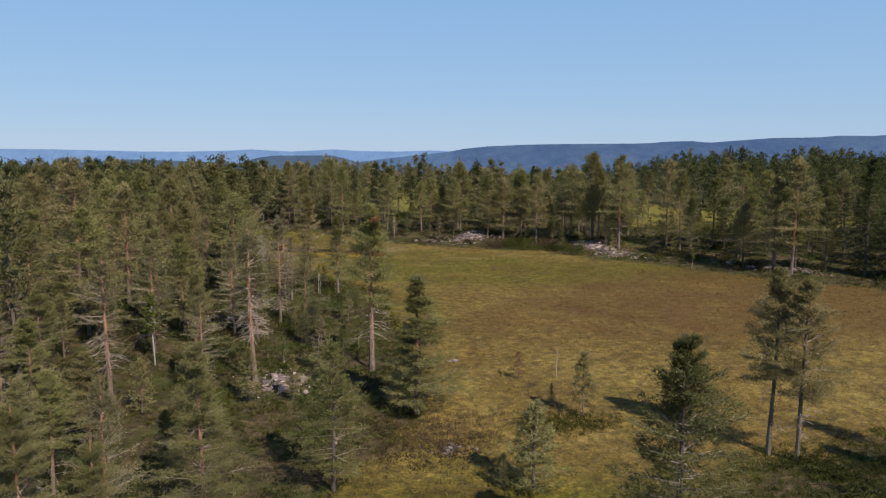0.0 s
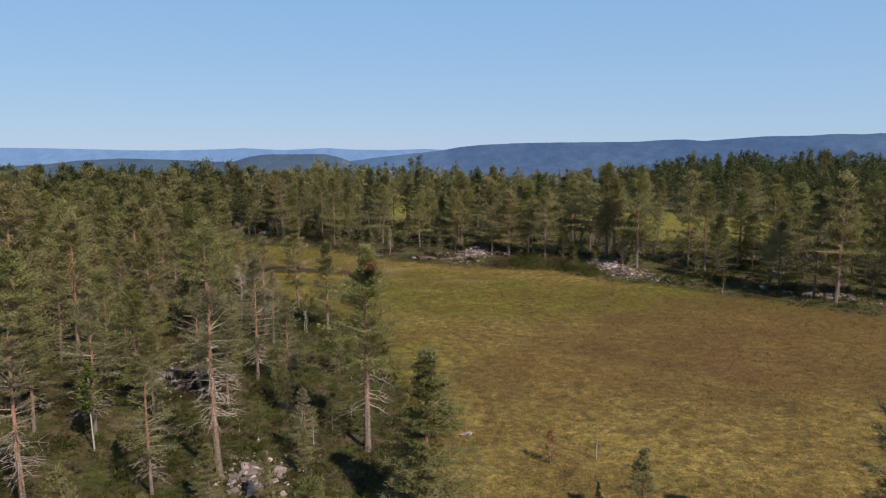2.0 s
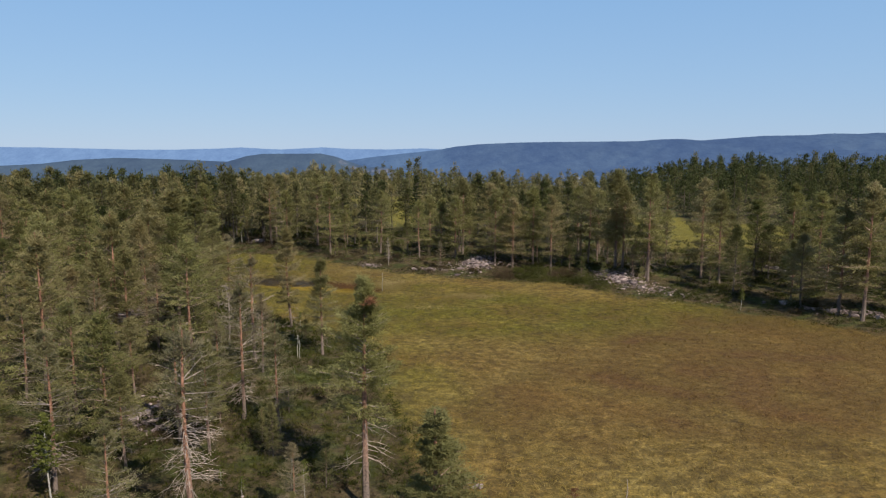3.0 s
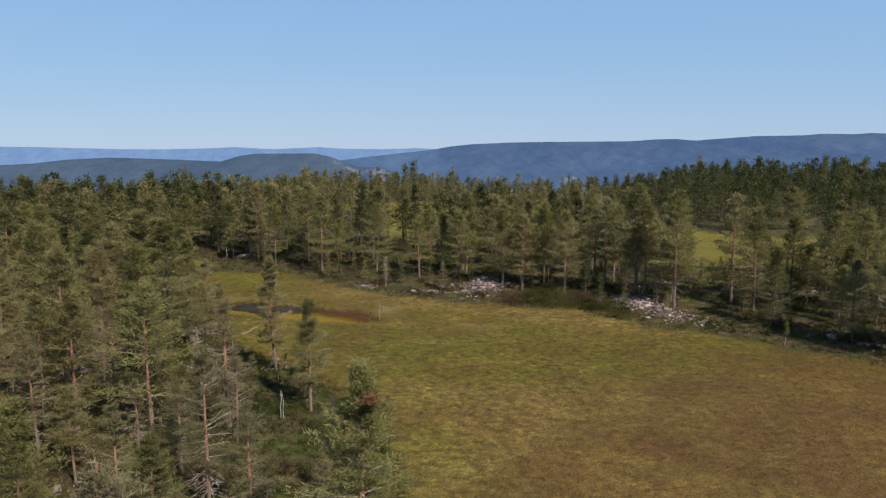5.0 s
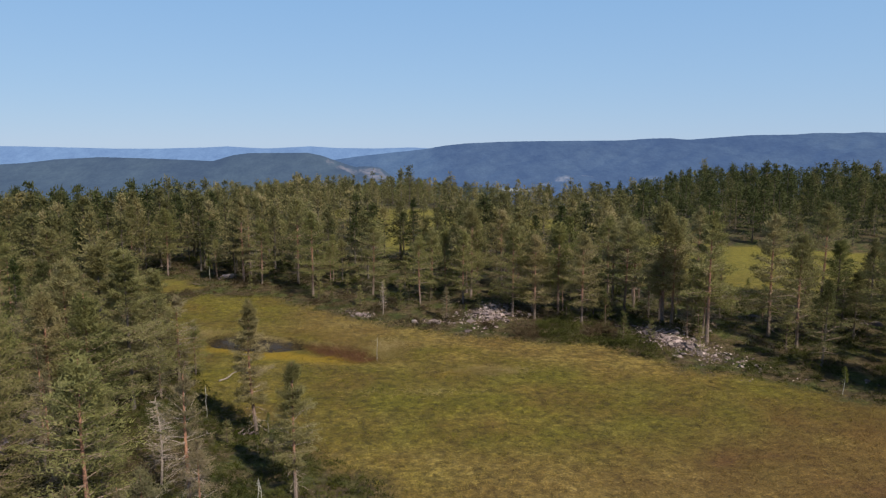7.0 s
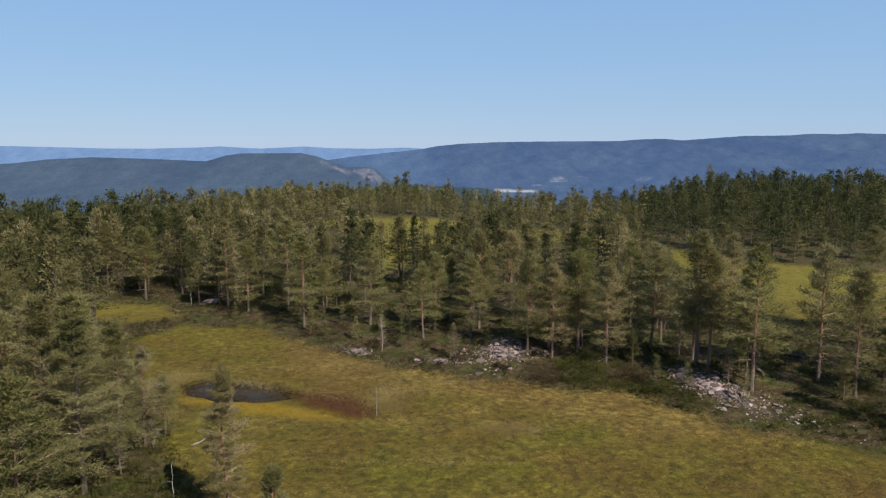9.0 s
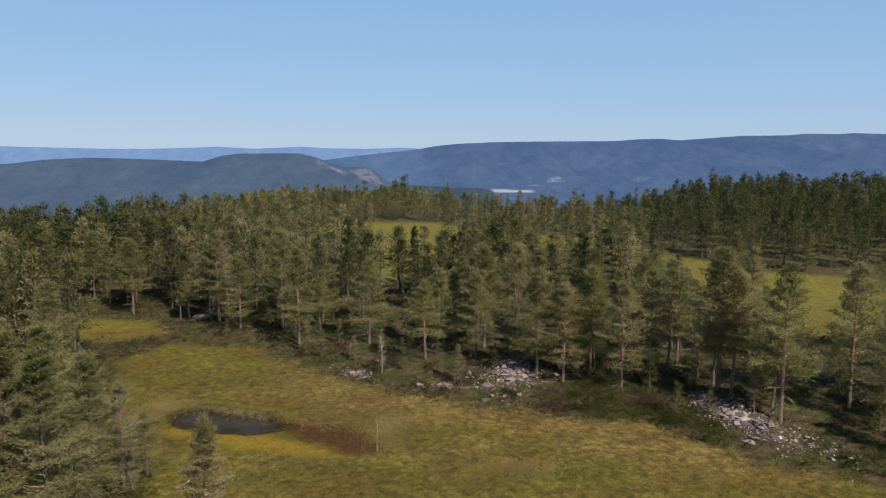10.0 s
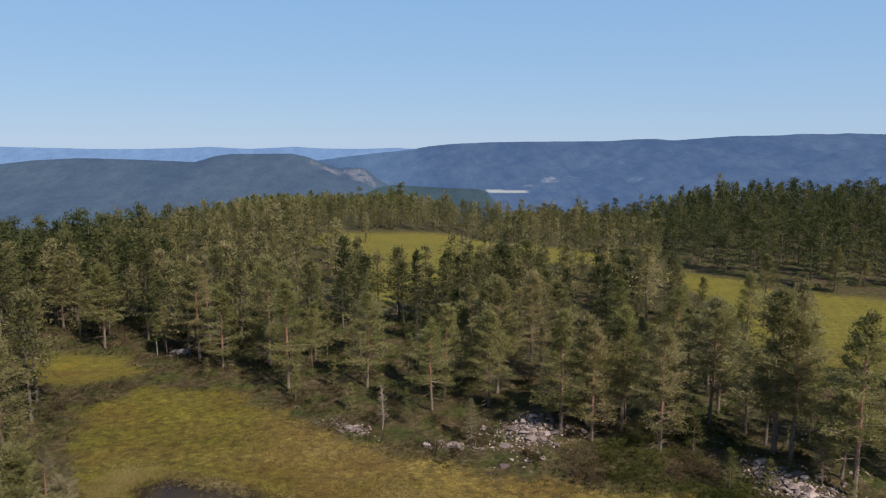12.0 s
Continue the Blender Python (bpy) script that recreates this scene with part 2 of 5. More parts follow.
def hill_material(name, wood, pale, haze_glow, strength, clearings):
    """A wooded hill some kilometres off; the blue haze is painted in as emission."""
    m, n, l, p = material(name, 1.0)
    p.inputs["Specular IOR Level"].default_value = 0.0
    squat = n.new("ShaderNodeVectorMath")
    squat.operation = "MULTIPLY"
    squat.inputs[1].default_value = (1.0, 0.22, 1.6)
    l.new(n.new("ShaderNodeNewGeometry").outputs["Position"], squat.inputs[0])
    a = noise_node(n, l, 0.004, 5.0, 0.6, squat.outputs[0])
    b = mix(n, l, 0.5, noise_node(n, l, 0.016, 6.0, 0.7, squat.outputs[0]), noise_node(n, l, 0.10, 4.0, 0.7, squat.outputs[0]))
    col = mix(n, l, 0.6, ramp(n, l, a, [(0.35, tuple(c * 0.6 for c in wood)), (0.65, tuple(c * 1.35 for c in wood))]),
              ramp(n, l, b, [(0.3, (0.5, 0.5, 0.5)), (0.7, (1.4, 1.4, 1.4))]), "MULTIPLY")
    at = n.new("ShaderNodeVertexColor")
    at.layer_name = "zone"
    sep = n.new("ShaderNodeSeparateColor")
    l.new(at.outputs["Color"], sep.inputs[0])
    l.new(mix(n, l, 0.8, mix(n, l, sep.outputs[1], haze_glow, (0.058, 0.106, 0.222)), ramp(n, l, b, [(0.36, (0.80, 0.82, 0.86)), (0.64, (1.18, 1.16, 1.11))]), "MULTIPLY"), p.inputs["Emission Color"])
    if clearings:
        edge = ramp(n, l, noise_node(n, l, 0.02, 4.0, 0.7), [(0.40, (0, 0, 0)), (0.62, (1, 1, 1))])
        col = mix(n, l, mix(n, l, 1.0, sep.outputs[0], edge, "MULTIPLY"), col, pale)
        col = mix(n, l, sep.outputs[2], col, (0.25, 0.24, 0.18))
    l.new(col, p.inputs["Base Color"])
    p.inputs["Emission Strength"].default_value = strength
    return m


# third colour of each: haze painted as emission, palest on the farthest hills
HILL_FAR = hill_material("far_hills_with_haze", (0.015, 0.022, 0.025), (0.2, 0.2, 0.2), (0.140, 0.230, 0.420), 1.0, False)
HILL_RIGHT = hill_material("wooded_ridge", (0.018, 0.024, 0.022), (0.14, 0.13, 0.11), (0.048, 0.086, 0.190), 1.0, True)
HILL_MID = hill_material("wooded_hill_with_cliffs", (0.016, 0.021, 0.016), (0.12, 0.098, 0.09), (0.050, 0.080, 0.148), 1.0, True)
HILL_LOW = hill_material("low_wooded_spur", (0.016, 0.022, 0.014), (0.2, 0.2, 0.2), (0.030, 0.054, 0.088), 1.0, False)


def water_material():
    m, n, l, p = material("dark_peaty_water", 0.25)
    p.inputs["Specular IOR Level"].default_value = 0.12
    f = noise_node(n, l, 0.5, 3.0)
    l.new(ramp(n, l, f, [(0.35, (0.022, 0.016, 0.011)), (0.7, (0.045, 0.031, 0.016))]), p.inputs["Base Color"])
    bump(n, l, noise_node(n, l, 3.0, 2.0), 0.08, 0.02, p)
    return m


WATER = water_material()

# ---- the lie of the land ----
BOG = [(-6, 20), (-5, 33), (-1.5, 42), (-1, 50), (-3, 60), (-6, 70), (-6.5, 80), (-12, 86), (-21, 95), (-26, 103), (-30, 112), (-37, 124), (-40, 134), (-36, 141),
       (-25, 138.5), (-18, 130.5), (-7.5, 121.5), (6, 115), (15, 112.5), (20, 107), (25, 103), (33, 98), (38, 90.5), (51, 81), (62, 72), (72, 56), (64, 46), (40, 42), (26, 39), (17, 36), (12, 31), (10, 20)]
CLEARING_FAR = [(-32, 279), (-9, 284), (12, 277), (22, 262), (40, 240), (47, 226), (44, 218), (14, 222), (2, 207), (-5, 190), (-8, 180), (-11, 180), (-14, 205), (-16, 232), (-34, 262)]
CLEARING_RIGHT = [(53, 212), (60, 196), (62, 187), (80, 177), (104, 172), (104, 150), (70, 140), (50, 140), (36, 144), (44, 163), (47, 181), (47, 200)]
CLEARING_POOL = [(-55, 156), (-42, 153), (-39, 146), (-44, 141), (-52, 143)]

GLADE = [(30, 112), (34.5, 108), (39, 111), (58, 132), (84, 150), (60, 152), (46, 148), (39, 134)]


def edge_distance(poly, x, y):
    """Metres to the outline of poly, minus inside."""
    x, y = np.asarray(x, float), np.asarray(y, float)
    best = np.full(x.shape, 1e9)
    inside = np.zeros(x.shape, bool)
    for (ax, ay), (bx, by) in zip(poly, poly[1:] + poly[:1]):
        dx, dy = bx - ax, by - ay
        t = np.clip(((x - ax) * dx + (y - ay) * dy) / (dx * dx + dy * dy), 0, 1)
        best = np.minimum(best, np.hypot(x - ax - t * dx, y - ay - t * dy))
        cross = ((ay > y) != (by > y)) & (x < (bx - ax) * (y - ay) / (by - ay + 1e-12) + ax)
        inside ^= cross
    return np.where(inside, -best, best)


def wander(x, y, scale, seed):
    """Smooth hills and hollows between -1 and 1."""
    r = np.random.RandomState(seed)
    v = 0
    for k in range(7):
        a, ph, f = r.uniform(0, 6.283), r.uniform(0, 6.283), r.uniform(0.6, 1.8) / scale
        v = v + np.sin((x * math.cos(a) + y * math.sin(a)) * f * 6.283 + ph)
    return v / 4.0


def smooth(v):
    v = np.clip(v, 0, 1)
    return v * v * (3 - 2 * v)


def open_distance(x, y):
    d = np.minimum(edge_distance(BOG, x, y), edge_distance(CLEARING_FAR, x, y))
    return np.minimum(np.minimum(d, edge_distance(CLEARING_RIGHT, x, y)), edge_distance(CLEARING_POOL, x, y))


def ground(x, y):
    x, y = np.asarray(x, float), np.asarray(y, float)
    d = open_distance(x, y)
    away = smooth(d / 9)
    near = np.clip(1.4 - np.hypot(x, y) / 900, 0, 1)
    z = away * (0.55 + 0.45 * wander(x, y, 14, 3) * near) + smooth(d / 40) * (0.4 + 0.8 * wander(x, y, 60, 5))
    z = z + 1.2 * smooth((-x - 6) / 30) * smooth((130 - y) / 60) * away + 0.05 * wander(x, y, 5, 9) * near
    z = z + 1.0 * np.exp(-((x - 5) / 4.0) ** 2 - ((y - 126.5) / 3.6) ** 2) + 0.9 * np.exp(-((x - 25) / 4) ** 2 - ((y - 114) / 5) ** 2)
    r = np.hypot(x, y)
    b = x / np.maximum(np.abs(y), 20)
    left = np.interp(r, [200, 300, 500, 1000, 2500, 6000], [0, -9, -45, -140, -250, -260])
    mid = np.interp(r, [290, 420, 650, 820, 1200, 2500, 6000], [0, -10, -26, -45, -120, -250, -260])
    right = np.interp(r, [120, 330, 400, 600, 900, 2500, 6000], [0, 1.5, -3, -36, -90, -250, -260])
    wl, wm, wr = smooth((-b - 0.18) / 0.2), smooth((b + 0.02) / 0.1), smooth((b - 0.2) / 0.15)
    gap = np.interp(r, [250, 330, 500, 900, 2500, 6000], [0, -6, -42, -120, -250, -260])
    mid = mid * (1 - wm) + gap * wm
    return z + left * wl + right * wr + mid * (1 - wl - wr)


def spot(x, y, cx, cy, rx, ry, turn=0.0):
    c, s = math.cos(radians(turn)), math.sin(radians(turn))
    u, v = (x - cx) * c + (y - cy) * s, -(x - cx) * s + (y - cy) * c
    q = np.hypot(u / rx, v / ry) + 0.25 * wander(x, y, max(rx, ry), 21)
    return smooth((1.25 - q) / 0.5)

# ---- ground, hills, water ----
def put(name, verts, faces, mats, parent=None, index=None, flat=True):
    me = bpy.data.meshes.new(name)
    me.from_pydata([tuple(v) for v in verts] if not isinstance(verts, np.ndarray) else verts.tolist(), [], faces if not isinstance(faces, np.ndarray) else faces.tolist())
    for m in mats:
        me.materials.append(m)
    if index is not None:
        me.polygons.foreach_set("material_index", np.asarray(index, np.int32))
    if not flat:
        me.polygons.foreach_set("use_smooth", np.ones(len(me.polygons), bool))
    ob = new(name, me)
    if parent is not None:
        ob.parent = parent
    return ob


def spread(start, fine, step, last, grow):
    v = [start]
    while v[-1] < last:
        v.append(v[-1] + (step if v[-1] < fine else max(step, (v[-1] - fine) * grow + step)))
    return v


def zone_layer(me, cols):
    layer = me.color_attributes.new("zone", "FLOAT_COLOR", "POINT")
    cols = cols if cols.shape[1] == 4 else np.c_[cols, np.ones(len(cols))]
    layer.data.foreach_set("color", cols.astype(np.float32).ravel())


ys = np.array([-v for v in spread(0, 1, 6, 900, 0.3)][:0:-1] + spread(0, 140, 1.0, 3900, 0.06))
xr = spread(0, 45, 1.0, 3300, 0.065)
xs = np.array([-v for v in xr][:0:-1] + xr)
gx, gy = np.meshgrid(xs, ys)
gx, gy = gx.ravel(), gy.ravel()
gz = ground(gx, gy)
POOL = [(-28.5, 116.8), (-25.7, 119.2), (-22.5, 118.4), (-18.5, 116.2), (-16.2, 114.6), (-16.0, 113.4), (-17.6, 112.2), (-20.0, 111.8), (-24.0, 112.4), (-27.3, 114.2)]
pool_d = edge_distance(POOL, gx, gy)
gz = gz - 0.35 * smooth((0.8 - pool_d) / 1.6)
nx, ny = len(xs), len(ys)
ii = (np.arange(ny - 1)[:, None] * nx + np.arange(nx - 1)[None, :]).ravel()
quads = np.c_[ii, ii + 1, ii + nx + 1, ii + nx]
land = put("ground", np.c_[gx, gy, gz], quads, [GROUND], flat=False)


def zone_of(gx, gy):
    """Bog, wetness and red moss at each place."""
    jag = 1.2 * wander(gx, gy, 9, 31) + 0.7 * wander(gx, gy, 3, 33)
    bogness = smooth(0.5 - (open_distance(gx, gy) + jag) / 2.0)
    wet = np.maximum(np.maximum(0.92 * smooth((gy - 72 + 10 * wander(gx, gy, 40, 41) - 0.04 * gx) / 22), 0.6 * smooth((6 - gx) / 12) * smooth((gy - 52) / 12)), smooth(1.0 - (gy - 30) / 8))
    wet = np.clip(np.maximum(wet, smooth((gy - 135) / 10)) + 0.28 * wander(gx, gy, 12, 43), 0, 1)
    rim = smooth((10 + edge_distance(BOG, gx, gy) + 3 * wander(gx, gy, 11, 47)) / 7) * (edge_distance(BOG, gx, gy) < 6) * smooth((gy - 98) / 8) * smooth((gx + 24) / 8)
    wet = wet * (1 - 0.85 * rim)
    wet = np.maximum(wet, smooth(1 - np.abs(edge_distance(POOL, gx, gy) - 1.0) / 2.2))
    red = 0.22 * spot(gx, gy, 18.4, 83.9, 4.0, 1.2, 4) + 1.1 * spot(gx, gy, -12.6, 110.9, 5.0, 2.3, -36) + 0.1 * spot(gx, gy, 30, 78, 8, 1.5, -10) + 0.95 * spot(gx, gy, -46, 147, 4.0, 1.3, 12)
    tawny = 0.46 * smooth((gy - 52) / 12) * smooth((80 - gy + 0.75 * gx) / 14) * smooth((104 - gy) / 8) * smooth((gx + 4) / 12) * (0.9 + 0.5 * wander(gx, gy, 8, 51))
    red = red + np.minimum(tawny + 0.6 * np.exp(-((gx - 38) / 24) ** 2 - ((gy - 77) / 15) ** 2) * (0.8 + 0.45 * wander(gx, gy, 9, 49)), 0.7) + 0.1 * spot(gx, gy, 17, 67, 14, 9, 10) + 0.3 * spot(gx, gy, -14, 119, 9, 5, -25)
    gold = 0.75 * spot(gx, gy, -49.5, 149.5, 2.2, 1.2, 0) + 1.1 * spot(gx, gy, -19.2, 110.3, 8.5, 1.5, -20) + 0.6 * spot(gx, gy, 0.2, 104.0, 2.6, 0.8, 20) 
    return np.c_[bogness, wet, np.clip(red, 0, 1), np.clip(gold, 0, 1)]


zone_layer(land.data, zone_of(gx, gy))
tagged(land, "open sedge bog and heathery forest floor rolling down to a valley", "ground", kind="structure")

pool = put("water", [(-31, 110.6, -0.2), (-13, 110.6, -0.2), (-13, 120.6, -0.2), (-31, 120.6, -0.2)], [(0, 1, 2, 3)], [WATER])
tagged(pool, "small dark peaty bog pool ringed by sedge", "pool", kind="structure")

VIEW = (-6.4, 61.7, 27.4)


def hill(name, mat, label, profile, dist, foot, depth, seed, rough, patches=(), haze_from=-99.0, fields=()):
    """A long hill: crest given as degrees to the right of the y axis and degrees above level, at dist metres."""
    prof = np.array(profile)
    az = np.linspace(prof[0, 0], prof[-1, 0], 480)
    el = np.interp(az, prof[:, 0], prof[:, 1])
    el = np.convolve(np.pad(el, 1, mode="edge"), np.ones(3) / 3, "valid")
    rs = np.random.RandomState(seed)
    rows, zone = [], []
    N = 34 if not fields else 100
    for k in range(-3, N):
        v = k / (N - 1)
        d = dist - depth * max(v, 0) + (1500 * abs(v) if v < 0 else 0)
        x, y = VIEW[0] + d * np.sin(np.radians(az)), VIEW[1] + d * np.cos(np.radians(az))
        crest = VIEW[2] + dist * np.tan(np.radians(el))
        drop = max(v, 0) ** 0.85
        calm = 1 - sum((smooth((az - a0 + 2) / 2) * smooth((a1 + 2 - az) / 2) * smooth((v - v0 + 0.12) / 0.1) * smooth((v1 + 0.12 - v) / 0.1) for a0, a1, v0, v1 in fields[:1]), np.zeros(len(az)))
        z = crest + (foot - crest) * drop + calm * rough * wander(x, y, 520, seed) * math.sin(math.pi * min(max(v, 0), 1)) * 1.2 + calm * rough * 0.35 * wander(x, y, 150, seed + 1) * min(1, abs(v) * 6)
        z = z + rs.uniform(-0.7, 0.7, len(az)) * (1 if v >= 0 else 0)
        if v < 0:
            z = z - 260 * abs(v)
        rows.append(np.c_[x, y, z])
        # second channel: paler painted haze towards the hill's left end
        zone.append(np.c_[sum((spot(az, np.full(len(az), v), *q) for q in patches), np.zeros(len(az))), smooth((haze_from - az) / 5.0), sum((smooth((az - a0) / 0.3) * smooth((a1 - az) / 0.6) * smooth((v - v0) / 0.008) * smooth((v1 - v) / 0.008) for a0, a1, v0, v1 in fields), np.zeros(len(az)))])
    n, m = len(az), len(rows)
    i = (np.arange(m - 1)[:, None] * n + np.arange(n - 1)[None, :]).ravel()
    ob = put(name, np.concatenate(rows), np.c_[i, i + n, i + n + 1, i + 1], [mat], flat=False)
    zone_layer(ob.data, np.clip(np.concatenate(zone), 0, 1))
    return tagged(ob, label, "hill", kind="structure")
CREST_FAR = [(-39.85, -0.314), (-34.62, -0.193), (-28.56, -0.276), (-25.54, -0.36), (-22.7, -0.446), (-19.71, -0.454), (-16.59, -0.377), (-14.98, -0.294), (-12.1, -0.468), (-8.69, -0.297), (-6.53, -0.429), (-3.45, -0.473), (-0.78, -0.384), (1.01, -0.472), (8.18, -0.641), (21.04, -0.601)]
CREST_RIGHT = [(-12.99, -2.01), (-8.73, -1.606), (-5.23, -1.134), (-2.57, -0.827), (-0.78, -0.65), (0.56, -0.495), (1.91, -0.249), (3.7, -0.07), (6.83, 0.065), (9.94, 0.112), (16.02, 0.158), (17.7, 0.287), (19.36, 0.329), (20.59, 0.201), (24.94, 0.528), (27.95, 0.559), (29.39, 0.672), (31.16, 0.625), (32.19, 0.697), (34.46, 0.608), (38.54, 0.799), (44.06, 0.48), (48.76, 0.573)]
CREST_MID = [(-42.25, -1.026), (-36.14, -1.643), (-31.81, -1.587), (-28.65, -1.452), (-26.63, -1.209), (-23.83, -1.079), (-19.76, -1.234), (-16.04, -1.43), (-14.6, -1.0), (-13.4, -0.84), (-12.11, -0.84), (-8.94, -0.82), (-7.84, -1.04), (-7.2, -1.28), (-6.08, -1.68), (-5.2, -1.97), (-4.75, -1.9), (-3.9, -1.92), (-3.2, -2.02), (-2.6, -2.45), (-2.06, -2.95), (-1.26, -3.35), (1, -3.782), (3.71, -4.322)]
CREST_LOW = [(-7, -6.5), (-4, -4.4), (-2.2, -3.5), (-0.9, -3.3), (2.9, -3.55), (5.6, -3.62), (6.5, -3.85), (7.2, -4.7), (8.0, -5.6), (12, -7)]
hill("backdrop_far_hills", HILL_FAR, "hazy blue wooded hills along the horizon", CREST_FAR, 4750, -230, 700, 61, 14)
hill("backdrop_ridge", HILL_RIGHT, "long wooded ridge beyond the valley, blue with painted haze", CREST_RIGHT, 4300, -270, 1500, 63, 30,
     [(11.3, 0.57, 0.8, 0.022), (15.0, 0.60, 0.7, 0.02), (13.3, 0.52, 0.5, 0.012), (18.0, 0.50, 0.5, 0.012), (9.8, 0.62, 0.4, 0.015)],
     haze_from=3.5, fields=[(6.5, 10.0, 0.682, 0.718), (6.3, 8.0, 0.672, 0.70)])
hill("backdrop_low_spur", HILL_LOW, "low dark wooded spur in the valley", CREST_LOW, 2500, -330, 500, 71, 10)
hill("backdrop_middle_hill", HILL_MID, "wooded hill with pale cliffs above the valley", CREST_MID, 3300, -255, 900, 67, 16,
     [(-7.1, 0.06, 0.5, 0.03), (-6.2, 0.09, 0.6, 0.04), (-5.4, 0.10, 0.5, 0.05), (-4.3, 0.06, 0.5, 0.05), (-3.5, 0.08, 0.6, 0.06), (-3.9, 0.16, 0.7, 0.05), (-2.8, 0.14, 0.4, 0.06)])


# ---- trees ----
def tube(rings, sides):
    """A tapered bent tube through (centre, radius) rings, closed by a point."""
    v, f = [], []
    for c, r in rings:
        for k in range(sides):
            a = 6.2832 * k / sides
            v.append((c[0] + r * math.cos(a), c[1] + r * math.sin(a), c[2]))
    for j in range(len(rings) - 1):
        for k in range(sides):
            a, b = j * sides + k, j * sides + (k + 1) % sides
            f += [(a, b, b + sides), (a, b + sides, a + sides)]
    return np.array(v), np.array(f)


def stick(p, q, r, bend=None):
    """A thin three-sided branch from p to q."""
    p, q = np.asarray(p, float), np.asarray(q, float)
    d = q - p
    s = np.cross(d, (0.3, 0.2, 1.0))
    s = s / (np.linalg.norm(s) + 1e-9) * r
    u = np.cross(d, s)
    u = u / (np.linalg.norm(u) + 1e-9) * r
    v = np.array([p + s, p - 0.5 * s + 0.87 * u, p - 0.5 * s - 0.87 * u, q])
    return v, np.array([(0, 1, 3), (1, 2, 3), (2, 0, 3)])


def tufts(rs, centres, ways, n, size, slim, loose=0.36):
    """Round each centre n pointed needle sprays that fan out along its way."""
    c = np.repeat(np.asarray(centres), n, 0)
    w = np.repeat(np.asarray(ways), n, 0)
    d = rs.normal(size=c.shape) * (0.8, 0.8, 0.5) + w
    d /= np.linalg.norm(d, axis=1, keepdims=True) + 1e-9
    s = np.cross(d, rs.normal(size=c.shape) * 0.55 + (0, 0, 1))
    s /= np.linalg.norm(s, axis=1, keepdims=True) + 1e-9
    ln = size * rs.uniform(0.6, 1.35, (len(c), 1))
    c = c + rs.normal(size=c.shape) * (1.0, 1.0, 0.6) * max(size * loose, 0.075)
    v = np.stack([c - s * ln * slim, c + s * ln * slim, c + d * ln], 1).reshape(-1, 3)
    return v, np.arange(len(v)).reshape(-1, 3)


def join(pieces):
    v, f, o = [], [], 0
    for a, b in pieces:
        v.append(a)
        f.append(b + o)
        o += len(a)
    return (np.concatenate(v), np.concatenate(f)) if v else (np.zeros((0, 3)), np.zeros((0, 3), int))


